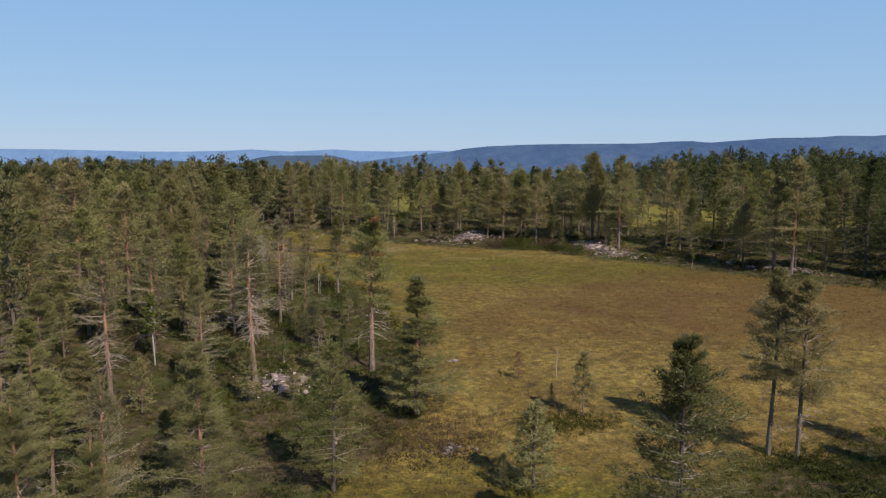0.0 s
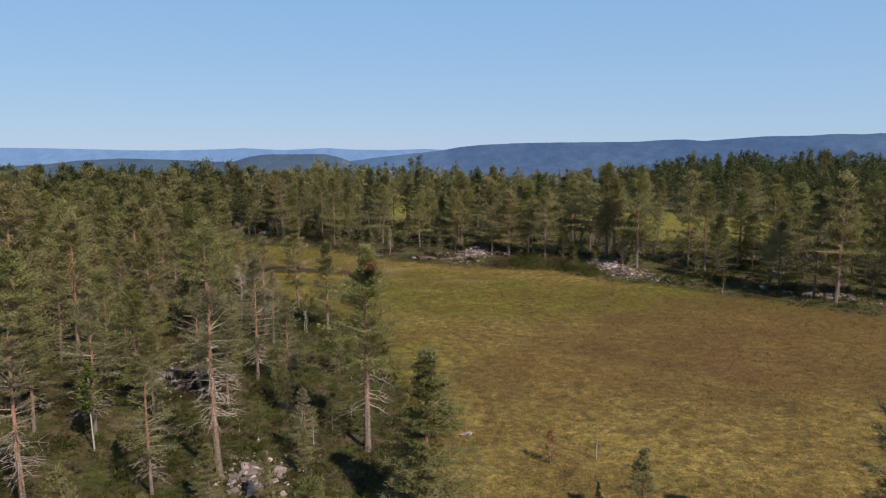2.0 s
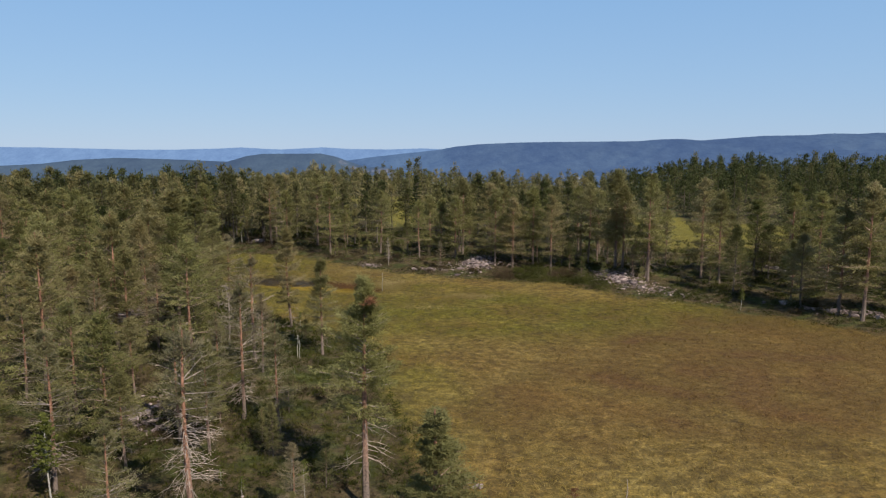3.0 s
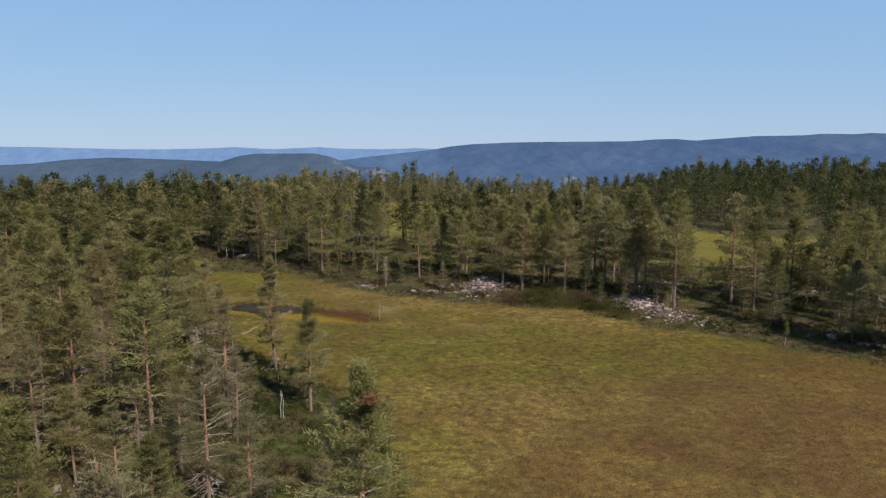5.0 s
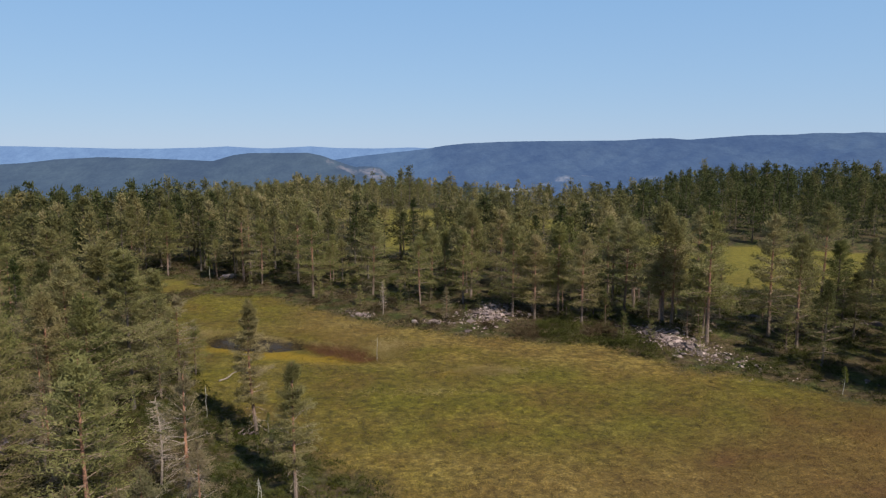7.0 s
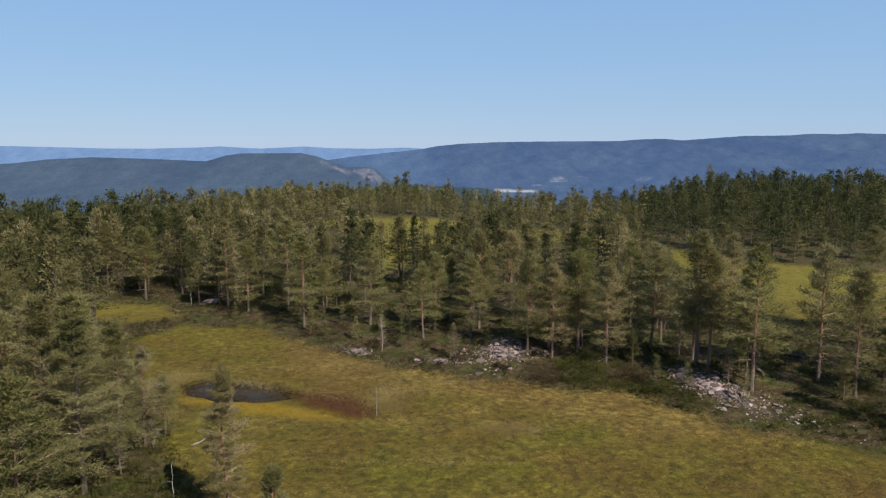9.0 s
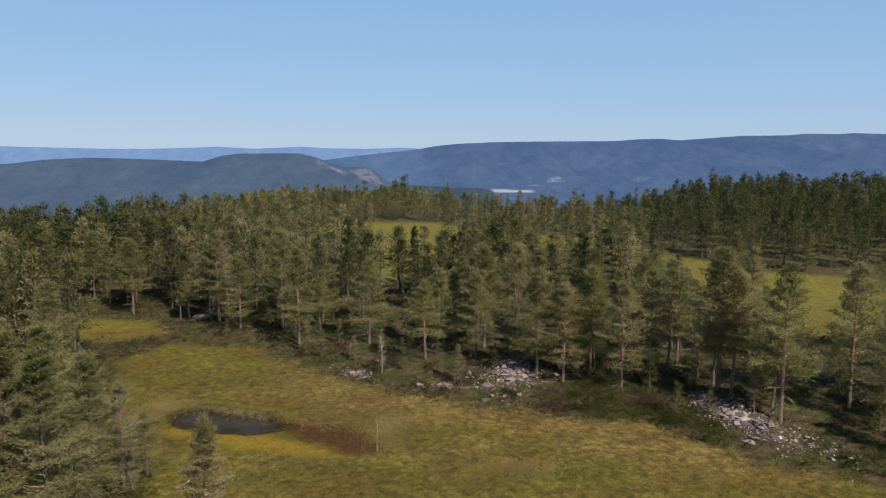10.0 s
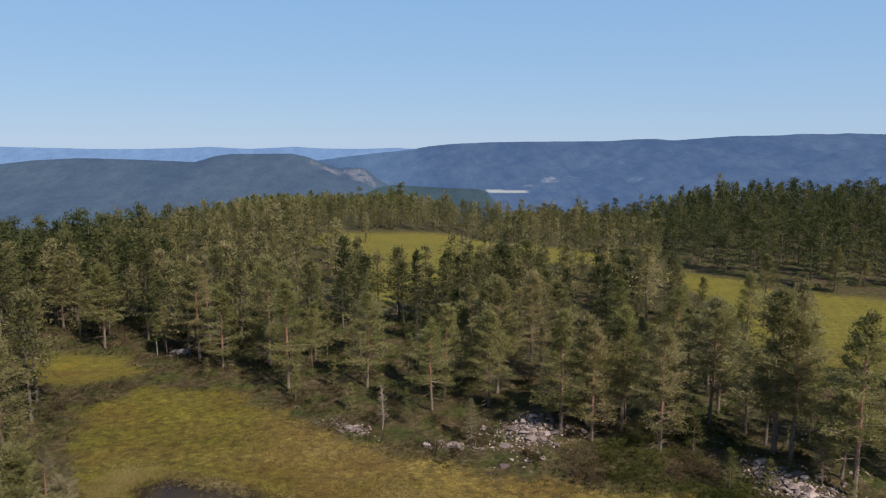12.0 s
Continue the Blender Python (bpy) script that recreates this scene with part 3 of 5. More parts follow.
def tree_shape(seed, crown=0.4, width=1.9, whorls=15, per=6, clumps=18, blades=16, size=0.19, slim=0.11, rise=(-8, 45), bare=6, lean=0.25, form="pine", trunk_r=0.13, gaps=0.12, twigs=True, bare_reach=(0.4, 1.3), inner=0.24, loose=0.36):
    """A tree 10 m high as three shapes: trunk, bare limbs, needles."""
    rs = np.random.RandomState(seed)
    H = 10.0
    bx, by = rs.uniform(-1, 1, 2) * lean
    axis = lambda z: np.array([bx * math.sin(z / H * 2.6), by * math.sin(z / H * 2.1 + 0.4) - by * math.sin(0.4), z])
    rings = [(axis(z), trunk_r * (1.35 if z == 0 else 1) * (1 - 0.9 * (z / H)) + 0.012) for z in ((0, 0.5, 1.5, 3, 4.5, 6, 7.5, 8.8, 9.9) if blades > 7 else (0, 3, 6.5, 9.9))]
    rings[0] = (rings[0][0] + np.array([0, 0, -0.5]), rings[0][1])
    trunk = tube(rings, 7 if blades > 7 else 4 if twigs else 3)
    limbs, centres, ways = [], [], []
    z0 = crown * H
    sway = rs.uniform(0.78, 1.16, whorls)
    lop, lop_a = rs.uniform(0.05, 0.3), rs.uniform(0, 6.283)
    for i in range(whorls):
        u = (i + rs.uniform(-0.3, 0.3)) / whorls
        u = min(max(u, 0), 1)
        z = z0 + (H - 0.25 - z0) * u
        if form == "spruce":
            reach = width * (1 - u) ** 0.85 + 0.12
        elif form == "bush":
            reach = width * (1 - u ** 1.6) ** 0.7 + 0.2
        else:
            reach = width * min(1, 0.6 + u / 0.5) * (1 - u ** 1.1) ** 0.9 * 1.12 * sway[i] + 0.14
        for k in range(per):
            if rs.rand() < gaps * (1.25 - 0.9 * u):
                continue
            a = 6.2832 * (k + rs.uniform(-0.35, 0.35)) / per + i * 1.1
            L = reach * rs.uniform(0.6, 1.18) * (1 + lop * math.cos(a - lop_a))
            e = radians(rise[0] + (rise[1] - rise[0]) * u + rs.uniform(-9, 9))
            w = np.array([math.cos(a) * math.cos(e), math.sin(a) * math.cos(e), math.sin(e)])
            p = axis(min(max(z + rs.normal(0, 0.3) * (H - z0) / whorls, z0 * 0.9), H - 0.2))
            q = p + w * L
            if form != "spruce":
                q[2] += 0.12 * L
            if twigs:
                limbs.append(stick(p, q, 0.028 * (1 - 0.6 * u) + 0.008))
            side = np.array([-math.sin(a), math.cos(a), 0])
            if twigs and clumps >= 8:
                for j in range(5 if clumps >= 20 else 3):
                    s = rs.uniform(0.2, 0.9)
                    b = p + (q - p) * s
                    limbs.append(stick(b, b + (q - p) * 0.22 + side * rs.choice((-1, 1)) * L * 0.36 * (1.1 - 0.55 * s) + (0, 0, 0.06), 0.010))
            for j in range(clumps):
                s = inner + (1.04 - inner) * (j + rs.uniform(0, 1)) / clumps
                off = side * rs.uniform(-1, 1) * L * 0.42 * (1.1 - 0.55 * s)
                c = p + (q - p) * s + off + np.array([0, 0, rs.uniform(-0.04, 0.09)])
                centres.append(c)
                ways.append(w * 0.7 + off * 0.8 + np.array([0, 0, 0.22 if form != "spruce" else -0.08]))
    for k in range(3):
        centres.append(axis(H - 0.2 - 0.35 * k))
        ways.append((0, 0, 2.4))
    for i in range(bare):
        z = rs.uniform(0.28 if bare_reach[1] < 1.5 else 0.45, 1.0) * z0 if z0 > 2 else rs.uniform(1, 6)
        a, L = rs.uniform(0, 6.283), rs.uniform(*bare_reach)
        p = axis(z)
        q = p + np.array([math.cos(a) * L, math.sin(a) * L, rs.uniform(-0.45, 0.1) * L])
        k = p + (q - p) * 0.6
        limbs.append(stick(p, k, 0.026))
        limbs.append(stick(p + (q - p) * 0.5, q + (0, 0, -0.12 * L), 0.018))
        for j in range(2):
            limbs.append(stick(k, p + (q - p) * rs.uniform(0.75, 1.0) + rs.normal(size=3) * 0.22 * L, 0.011))
    return trunk, join(limbs), tufts(rs, centres, ways, blades, size, slim, loose)


def dead_shape(seed, limbs_n=70, reach=1.6, start=0.35, top=10.0, trunk_r=0.13):
    rs = np.random.RandomState(seed)
    axis = lambda z: np.array([0.25 * math.sin(z * 0.35), 0.2 * math.sin(z * 0.5), z])
    rings = [(axis(z * top / 10), trunk_r * (1 - 0.88 * z / 10) + 0.01) for z in (0, 0.5, 2, 4, 6, 8, 10)]
    rings[0] = (rings[0][0] + np.array([0, 0, -0.5]), rings[0][1])
    limbs = []
    for i in range(limbs_n):
        u = rs.uniform(0, 1)
        z = top * (start + (0.97 - start) * u)
        a, L = rs.uniform(0, 6.283), reach * (1.1 - 0.7 * u) * rs.uniform(0.5, 1.1)
        p = axis(z)
        w = np.array([math.cos(a), math.sin(a), rs.uniform(-0.25, 0.5)])
        m = p + w * L * 0.55
        q = m + (w + rs.normal(size=3) * 0.35) * L * 0.5
        limbs += [stick(p, m, 0.036), stick(m - w * 0.05, q, 0.022)]
        for k in range(3):
            b = p + (m - p) * rs.uniform(0.4, 1.0)
            limbs.append(stick(b, b + (w + rs.normal(size=3) * 0.8) * L * 0.3, 0.013))
    return tube(rings, 7), join(limbs)


def thing(name, label, category, group, parts):
    root = tagged(new(name), label, category, group)
    for pname, (v, f), m in parts:
        if len(f):
            ob = put(pname, v, f, [m], root)
            if pname != "trunk":
                tagged(ob, kind="stuff")
    return root


PINE = "Scots pine with reddish upper trunk and thin olive crown"
FULL = "bushy pine with olive needles down to low branches"
YOUNG = "young bushy pine clothed with needles to the ground"
DARK = "dark narrow spruce with drooping branches"
SPARSE = "sparse greyish pine with many bare dead twigs"
NEAR = dict(whorls=17, per=6, clumps=26, blades=11, size=0.175, slim=0.11, loose=0.55)
EDGE = dict(whorls=14, per=5, clumps=22, blades=8, size=0.22, slim=0.13, loose=0.7)
KINDS = {
    "pine": [(dict(seed=11 + k, crown=(0.34, 0.28, 0.40, 0.30, 0.36)[k], width=(2.3, 2.7, 2.2, 2.8, 2.1)[k], gaps=(0.26, 0.34, 0.26, 0.36, 0.28)[k], lean=(0.25, 0.25, 0.25, 0.5, 0.25)[k], bare=18, bare_reach=(0.5, 1.7), **NEAR), PINE) for k in range(5)],
    "redpine": [(dict(seed=18, crown=0.42, width=2.1, gaps=0.36, lean=0.3, bare=30, bare_reach=(0.5, 1.6), trunk_r=0.16, **NEAR), PINE)],
    "slim": [(dict(seed=45 + k, crown=0.26, width=(1.7, 2.0)[k], gaps=0.36, lean=0.5, bare=22, bare_reach=(0.4, 1.3), **NEAR), "slender open pine with a grey lower trunk") for k in range(2)],
    "full": [(dict(seed=21 + k, crown=(0.10, 0.16, 0.13)[k], width=(2.8, 2.5, 3.0)[k], bare=8, gaps=(0.14, 0.22, 0.26)[k], **NEAR), FULL) for k in range(3)],
    # bushy pine again, with shade put into the needle colour
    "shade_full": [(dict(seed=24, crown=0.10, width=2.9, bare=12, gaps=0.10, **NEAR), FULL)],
    "shade_pine": [(dict(seed=16 + k, crown=(0.42, 0.36)[k], width=2.2, bare=18, gaps=0.32, **NEAR), PINE) for k in range(2)],
    "close": [(dict(seed=25 + k, crown=0.12, width=(2.4, 2.7)[k], whorls=16, clumps=40, blades=15, size=0.13, slim=0.09, loose=0.7, bare=26, gaps=(0.16, 0.24)[k]), FULL) for k in range(2)],
    "edge": [(dict(seed=111 + k, crown=(0.34, 0.22, 0.30, 0.42, 0.18, 0.27)[k], width=(2.5, 2.9, 3.1, 2.4, 2.7, 2.3)[k], gaps=(0.14, 0.2, 0.22, 0.14, 0.18, 0.3)[k], bare=12, **EDGE), PINE) for k in range(6)],
    "low": [(dict(seed=131 + k, crown=(0.10, 0.16, 0.13)[k], width=(2.9, 2.6, 3.1)[k], bare=5, gaps=(0.14, 0.22, 0.25)[k], **EDGE), FULL) for k in range(3)],
    "dim": [(dict(seed=121 + k, crown=(0.16, 0.26, 0.12)[k], width=(2.7, 2.5, 2.9)[k], gaps=(0.14, 0.2, 0.16)[k], bare=8, **EDGE), "pine in the wood's shade, the shade put into darker needles") for k in range(3)],
    "grey": [(dict(seed=141 + k, crown=(0.24, 0.16, 0.3)[k], width=(2.0, 2.2, 2.3)[k], bare=26, gaps=0.24, whorls=13, per=5, clumps=18, blades=8, size=0.18, slim=0.11, loose=0.8), SPARSE) for k in range(3)],
    "young": [(dict(seed=31 + k, crown=(0.05, 0.09)[k], width=(2.3, 2.0)[k], form="spruce", rise=(0, 48), bare=6, gaps=(0.12, 0.2)[k], **NEAR), YOUNG) for k in range(2)],
    "bush": [(dict(seed=33 + k, crown=0.04, width=(2.6, 2.1)[k], whorls=9, per=5, clumps=6, blades=7, size=0.55, slim=0.12, form="bush", rise=(5, 50), bare=0, gaps=0.15), "low bushy pine growing on the heath") for k in range(2)],
    "shrub": [(dict(seed=37 + k, crown=0.06, width=(2.9, 2.4)[k], whorls=13, per=6, clumps=12, blades=10, size=0.34, slim=0.13, form="bush", rise=(15, 60), bare=16, gaps=0.15, bare_reach=(0.8, 2.0), trunk_r=0.16), "thin grey-green bushy young pine on the bog") for k in range(2)],
    "sapling": [(dict(seed=41, crown=0.3, width=1.6, whorls=11, per=4, clumps=6, blades=12, size=0.42, form="bush", bare=2, trunk_r=0.09), "thin pine sapling on the open bog")],
    "rust": [(dict(seed=42, crown=0.2, width=2.0, whorls=8, per=4, clumps=4, blades=9, size=0.5, form="bush", bare=8, trunk_r=0.12), "small dead pine with rust-brown needles on the bog")],
    "spruce": [(dict(seed=51, crown=0.08, width=1.75, whorls=22, per=6, clumps=8, blades=9, form="spruce", rise=(-22, 20), bare=0, gaps=0.06), DARK), (dict(seed=52, crown=0.12, width=1.45, whorls=20, per=6, clumps=8, blades=9, form="spruce", rise=(-25, 15), bare=0), DARK)],
    "thin": [(dict(seed=61, crown=0.34, width=2.3, clumps=20, blades=8, size=0.17, loose=0.6, per=5, gaps=0.28, bare=44, bare_reach=(0.6, 1.9), whorls=14), SPARSE), (dict(seed=62, crown=0.26, width=2.2, clumps=20, blades=8, size=0.17, loose=0.6, per=5, gaps=0.26, bare=34, bare_reach=(0.6, 1.9), whorls=16), SPARSE)],
    "bare": [(dict(seed=65 + k, crown=(0.62, 0.5)[k], width=(1.7, 1.9)[k], whorls=9, per=5, clumps=12, blades=9, gaps=0.25, bare=(85, 65)[k], bare_reach=(0.7, 1.8), trunk_r=0.17), "red-trunked pine, green on top with long bare grey branches below") for k in range(2)],
    "birch": [(dict(seed=71, crown=0.45, width=1.3, whorls=11, per=4, clumps=4, blades=8, size=0.28, slim=0.35, rise=(20, 60), bare=3, lean=0.7, trunk_r=0.09, form="bush"), "slender birch with white trunk and light green leaves")],
}
# dim and shade_full take the darker needles as painted shade
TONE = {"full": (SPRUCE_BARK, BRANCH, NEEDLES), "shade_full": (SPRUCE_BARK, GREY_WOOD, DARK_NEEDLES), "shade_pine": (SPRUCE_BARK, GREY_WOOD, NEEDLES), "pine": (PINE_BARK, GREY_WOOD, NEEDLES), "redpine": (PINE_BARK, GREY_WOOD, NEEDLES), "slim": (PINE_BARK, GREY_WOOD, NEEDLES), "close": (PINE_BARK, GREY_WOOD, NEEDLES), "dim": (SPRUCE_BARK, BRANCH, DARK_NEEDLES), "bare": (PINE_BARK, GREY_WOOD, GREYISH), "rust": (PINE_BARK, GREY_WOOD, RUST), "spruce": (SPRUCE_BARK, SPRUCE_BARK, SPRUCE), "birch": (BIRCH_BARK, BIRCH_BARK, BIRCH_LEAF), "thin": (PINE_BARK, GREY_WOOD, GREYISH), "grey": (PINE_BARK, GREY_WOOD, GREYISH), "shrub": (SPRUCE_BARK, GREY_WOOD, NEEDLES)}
CAT = {"spruce": "spruce", "birch": "birch"}
MODELS, USED = {}, set()
for kind, rows in KINDS.items():
    wood, twig, leaf = TONE.get(kind, (PINE_BARK, BRANCH, NEEDLES))
    cat = CAT.get(kind, "pine")
    for i, (args, text) in enumerate(rows):
        trunk, limbs, green = tree_shape(**args)
        MODELS[kind, i] = thing(cat + "_tree", text, cat + " tree", cat + "s round the bog", [("trunk", trunk, wood), ("bough", limbs, twig), ("crown", green, leaf)])
for i, (n, r, s) in enumerate([(120, 2.4, 0.25), (90, 2.0, 0.2), (16, 0.7, 0.3)]):
    trunk, limbs = dead_shape(81 + i, n, r, s)
    MODELS["dead", i] = thing("dead_pine", "dead grey pine with bare twisted branches" if i < 2 else "short weathered grey snag standing in the bog", "dead tree", "dead pines", [("trunk", trunk, GREY_WOOD), ("bough", limbs, GREY_WOOD)])

STANDS = []


def tree(kind, x, y, h, i=None, sx=1.0, label=""):
    """One tree of that kind, h metres high, at (x, y)."""
    count = sum(1 for k in MODELS if k[0] == kind)
    i = int(abs(x * 7.3 + y * 3.1)) % count if i is None else i
    s = h / 10
    turn = (x * 97.0 + y * 57.0) % 360
    m = pose(x, y, float(ground(x, y)), 0, 0, turn) @ Matrix.Diagonal((s * sx, s * sx, s, 1))
    if (kind, i) in USED:
        ob = copy_thing(MODELS[kind, i], m)
    else:
        ob = MODELS[kind, i]
        USED.add((kind, i))
        ob["own"] = 1
        ob.matrix_basis = m
        del ob["own"]
    if label:
        ob["label"] = label
    STANDS.append((x, y))
    return ob


RED_TREE = tree("redpine", -5.2, 50.8, 12.2, 0, 0.95, "tall red-trunked pine with a rusty dead clump at its top")
RED_TREE.matrix_basis = Matrix.Translation(RED_TREE.matrix_basis.translation) @ pose(0, 0, 0, -6) @ Matrix.Translation(-RED_TREE.matrix_basis.translation) @ RED_TREE.matrix_basis
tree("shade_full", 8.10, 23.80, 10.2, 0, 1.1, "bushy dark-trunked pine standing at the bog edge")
# two unseen pines, added beyond the view to cast shade on the near heather
tree("full", 28.00, 28.50, 10.0, 1)
tree("full", 24.50, 25.00, 9.0, 0)
tree("young", -1.64, 42.27, 8.9, i=1, sx=1.45)
tree("sapling", 8.62, 42.08, 4.1, sx=1.15)
tree("dead", 8.15, 49.8, 2.3, i=2, sx=1.6)
tree("young", 6.94, 44.04, 1.7, sx=0.7)
tree("rust", 5.41, 49.3, 2.0, sx=1.2)
tree("shrub", 4.40, 32.56, 4.3, i=0, sx=1.25)
tree("shrub", 2.94, 32.77, 1.8, i=1, sx=0.9)
tree("shade_pine", 17.55, 36.71, 10.3, i=0, sx=0.95)
tree("shade_pine", 18.66, 35.75, 9.9, i=1, sx=0.95)
tree("pine", -22.70, 37.80, 6.0)
tree("bare", -19.8, 41.0, 8.8, i=1)
tree("thin", -20.8, 49.9, 8.5, i=0)
tree("thin", -8.6, 48.8, 4.2, i=1)
tree("birch", -20.09, 48.27, 5.1)
tree("thin", -15.24, 43.92, 8.1)
tree("full", -12.70, 36.79, 4.3)
tree("grey", -11.75, 60.2, 7.4, i=0)
tree("pine", -24.08, 49.54, 7.4)
tree("bare", -12.57, 46.2, 10.3, i=0)
tree("full", -11.9, 42.2, 3.6)
tree("full", -9.4, 43.0, 3.0)
tree("full", -8.2, 46.8, 2.6)
tree("full", -5.29, 32.46, 7.6)
tree("full", -12.85, 31.31, 4.6)
tree("edge", -20.54, 70.36, 11.0)
tree("thin", -14.29, 61.40, 11.0)
tree("thin", -17.2, 57.5, 9.0)
tree("pine", -18.8, 53.5, 9.6)
tree("grey", -17.5, 66.5, 8.2)
tree("grey", -15.2, 70.5, 6.4)
tree("full", -21.5, 74.0, 9.2)
tree("pine", -14.8, 55.6, 7.4)
tree("full", -18.4, 61.5, 5.4)
tree("full", -11.2, 56.0, 3.4)
tree("birch", -8.40, 50.80, 4.6)
tree("birch", -11.61, 50.70, 2.8)
tree("edge", -22.89, 64.74, 6.0)
tree("full", -43.10, 98.77, 7.7)
tree("slim", -16.6, 89.2, 10.8, i=0)
tree("birch", -15.70, 89.40, 3.2)
tree("slim", -11.7, 78.3, 8.9, i=1)
tree("dead", -20.27, 79.00, 5.9)
tree("bare", -20.76, 68.38, 6.1, i=1)
tree("thin", -26.02, 101.63, 7.2)
tree("birch", -61.96, 164.69, 7.5)
tree("birch", -61.38, 167.68, 6.2)
tree("edge", -55.91, 164.88, 11.0)
tree("edge", -54.92, 167.12, 11.1)
tree("edge", -46.71, 156.48, 10.6)
tree("birch", -38.58, 152.81, 8.2)
tree("edge", -37.43, 153.04, 10.9)
tree("edge", -31.97, 148.52, 13.1)
tree("thin", -32.06, 153.79, 14.2)
tree("edge", -28.45, 145.72, 10.4)
tree("edge", -22.90, 145.84, 12.3)
tree("edge", -19.58, 138.90, 9.7)
tree("edge", -17.79, 145.52, 10.5)
tree("edge", -10.84, 138.54, 10.0)
tree("dead", -8.80, 127.24, 4.5, i=1)
tree("edge", -3.91, 130.15, 8.5)
tree("edge", -2.34, 134.79, 9.9)
tree("thin", -0.66, 123.31, 10.3)
tree("edge", 3.24, 134.85, 11.8, i=0)
tree("edge", 7.81, 124.23, 11.4)
tree("edge", 10.67, 126.30, 10.7)
tree("edge", 10.43, 123.04, 10.2)
tree("edge", 14.79, 126.98, 11.3)
tree("edge", 13.71, 124.69, 11.1)
tree("edge", 15.75, 120.13, 10.7)
tree("edge", 22.50, 125.74, 11.4)
tree("edge", 24.51, 128.27, 10.5)
tree("edge", 24.79, 117.95, 13.2, sx=1.15)
tree("edge", 25.41, 116.34, 11.1)
tree("thin", 25.89, 112.57, 10.8)
tree("edge", 27.57, 111.14, 11.2)
tree("spruce", -19.90, 163.44, 8.2)
tree("spruce", -5.01, 156.63, 13.1)
tree("edge", 39.93, 156.72, 7.4)
tree("edge", 41.18, 156.63, 9.0)
tree("edge", 47.14, 163.56, 8.5)
tree("full", 71.05, 185.04, 9.5)
tree("edge", 79.08, 188.44, 8.2)
tree("edge", 37.68, 134.83, 12.4)
tree("edge", 36.19, 114.74, 13.3)
tree("edge", 36.51, 109.09, 12.2)
tree("birch", 33.96, 96.26, 5.3)
tree("edge", 51.96, 131.88, 12.6)
tree("edge", 40.86, 98.50, 12.9)
tree("full", 40.90, 96.20, 11.8)
tree("edge", 43.19, 92.30, 11.8)
tree("edge", 44.59, 90.19, 11.5)
tree("thin", -26.20, 95.76, 10.5)
tree("full", -27.19, 92.22, 12.9, i=1, sx=1.1)
tree("full", -29.89, 93.15, 13.7, sx=1.2)
tree("edge", -32.67, 93.77, 11.6)
tree("full", -28.16, 97.12, 11.2)
tree("edge", 40.56, 115.62, 7.8)
tree("edge", 25.36, 120.37, 8.9)
tree("pine", 25.17, 36.79, 7.5)
tree("full", -34.75, 112.79, 9.0, sx=1.2)
tree("grey", -33.10, 112.65, 8.5)
tree("grey", -31.81, 113.74, 5.0)
tree("edge", 27.94, 113.36, 13.7, sx=1.1)
tree("edge", 34.02, 130.74, 10.3)
tree("bare", -16.39, 72.87, 10.3, i=1)
tree("full", -31.45, 100.76, 12.4, sx=1.25)
tree("full", -27.79, 99.59, 12.3, i=0, sx=1.1)
tree("thin", -26.69, 101.77, 9.8, sx=1.2)
tree("low", -25.82, 103.94, 5.4)
tree("rust", -45.42, 160.18, 1.8, sx=1.6)

# ---- the forest that fills the land between ----
def scatter(x0, x1, y0, y1, step, seed):
    r = np.random.RandomState(seed)
    a, b = np.meshgrid(np.arange(x0, x1, step), np.arange(y0, y1, step))
    a = a.ravel() + r.uniform(-0.46, 0.46, a.size) * step
    b = b.ravel() + r.uniform(-0.46, 0.46, b.size) * step
    return a, b, r


def clear_of(x, y, gap):
    t = np.array(STANDS)
    return np.array([np.min(np.hypot(t[:, 0] - a, t[:, 1] - b)) > gap for a, b in zip(x, y)])


def wood_edge(y):
    """How far right the dense wood on the left reaches."""
    return np.interp(y, [16, 30, 36, 44, 60, 75, 100], [-6.5, -8.5, -13, -17.5, -18.5, -23, -30])


def wood_shapes(seed, n, **args):
    out = []
    for k in range(n):
        r = np.random.RandomState(seed + k)
        out.append(tree_shape(seed=seed + k, crown=r.uniform(0.12, 0.38), width=r.uniform(2.0, 2.9), **args))
    return out


def stand(name, label, x, y, h, shapes, leaf, rs, category="forest", wood=SPRUCE_BARK):
    """Many trees as one mesh."""
    V, F, I, o = [], [], [], 0
    z = ground(x, y)
    for a, b, c, hh in zip(x, y, z, h):
        trunk, limbs, green = shapes[rs.randint(len(shapes))]
        t, s, w = rs.uniform(0, 6.283), hh / 10, rs.uniform(0.85, 1.15)
        R = np.array([[math.cos(t) * w, -math.sin(t) * w, 0], [math.sin(t) * w, math.cos(t) * w, 0], [0, 0, 1]]) * s
        tint = 1 + rs.randint(len(leaf))
        for (v, f), mi in ((trunk, 0), (limbs, 0), (green, tint)):
            if len(f):
                V.append(v @ R.T + (a, b, c))
                F.append(f + o)
                I.append(np.full(len(f), mi))
                o += len(v)
    V, F, I = np.concatenate(V), np.concatenate(F), np.concatenate(I)
    me = bpy.data.meshes.new(name)
    me.vertices.add(len(V))
    me.vertices.foreach_set("co", V.astype(np.float32).ravel())
    me.loops.add(F.size)
    me.loops.foreach_set("vertex_index", F.astype(np.int32).ravel())
    me.polygons.add(len(F))
    me.polygons.foreach_set("loop_start", np.arange(0, F.size, 3, dtype=np.int32))
    me.materials.append(wood)
    for m in leaf:
        me.materials.append(m)
    me.polygons.foreach_set("material_index", I.astype(np.int32))
    me.update(calc_edges=True)
    return tagged(new(name, me), label, category, kind="stuff")


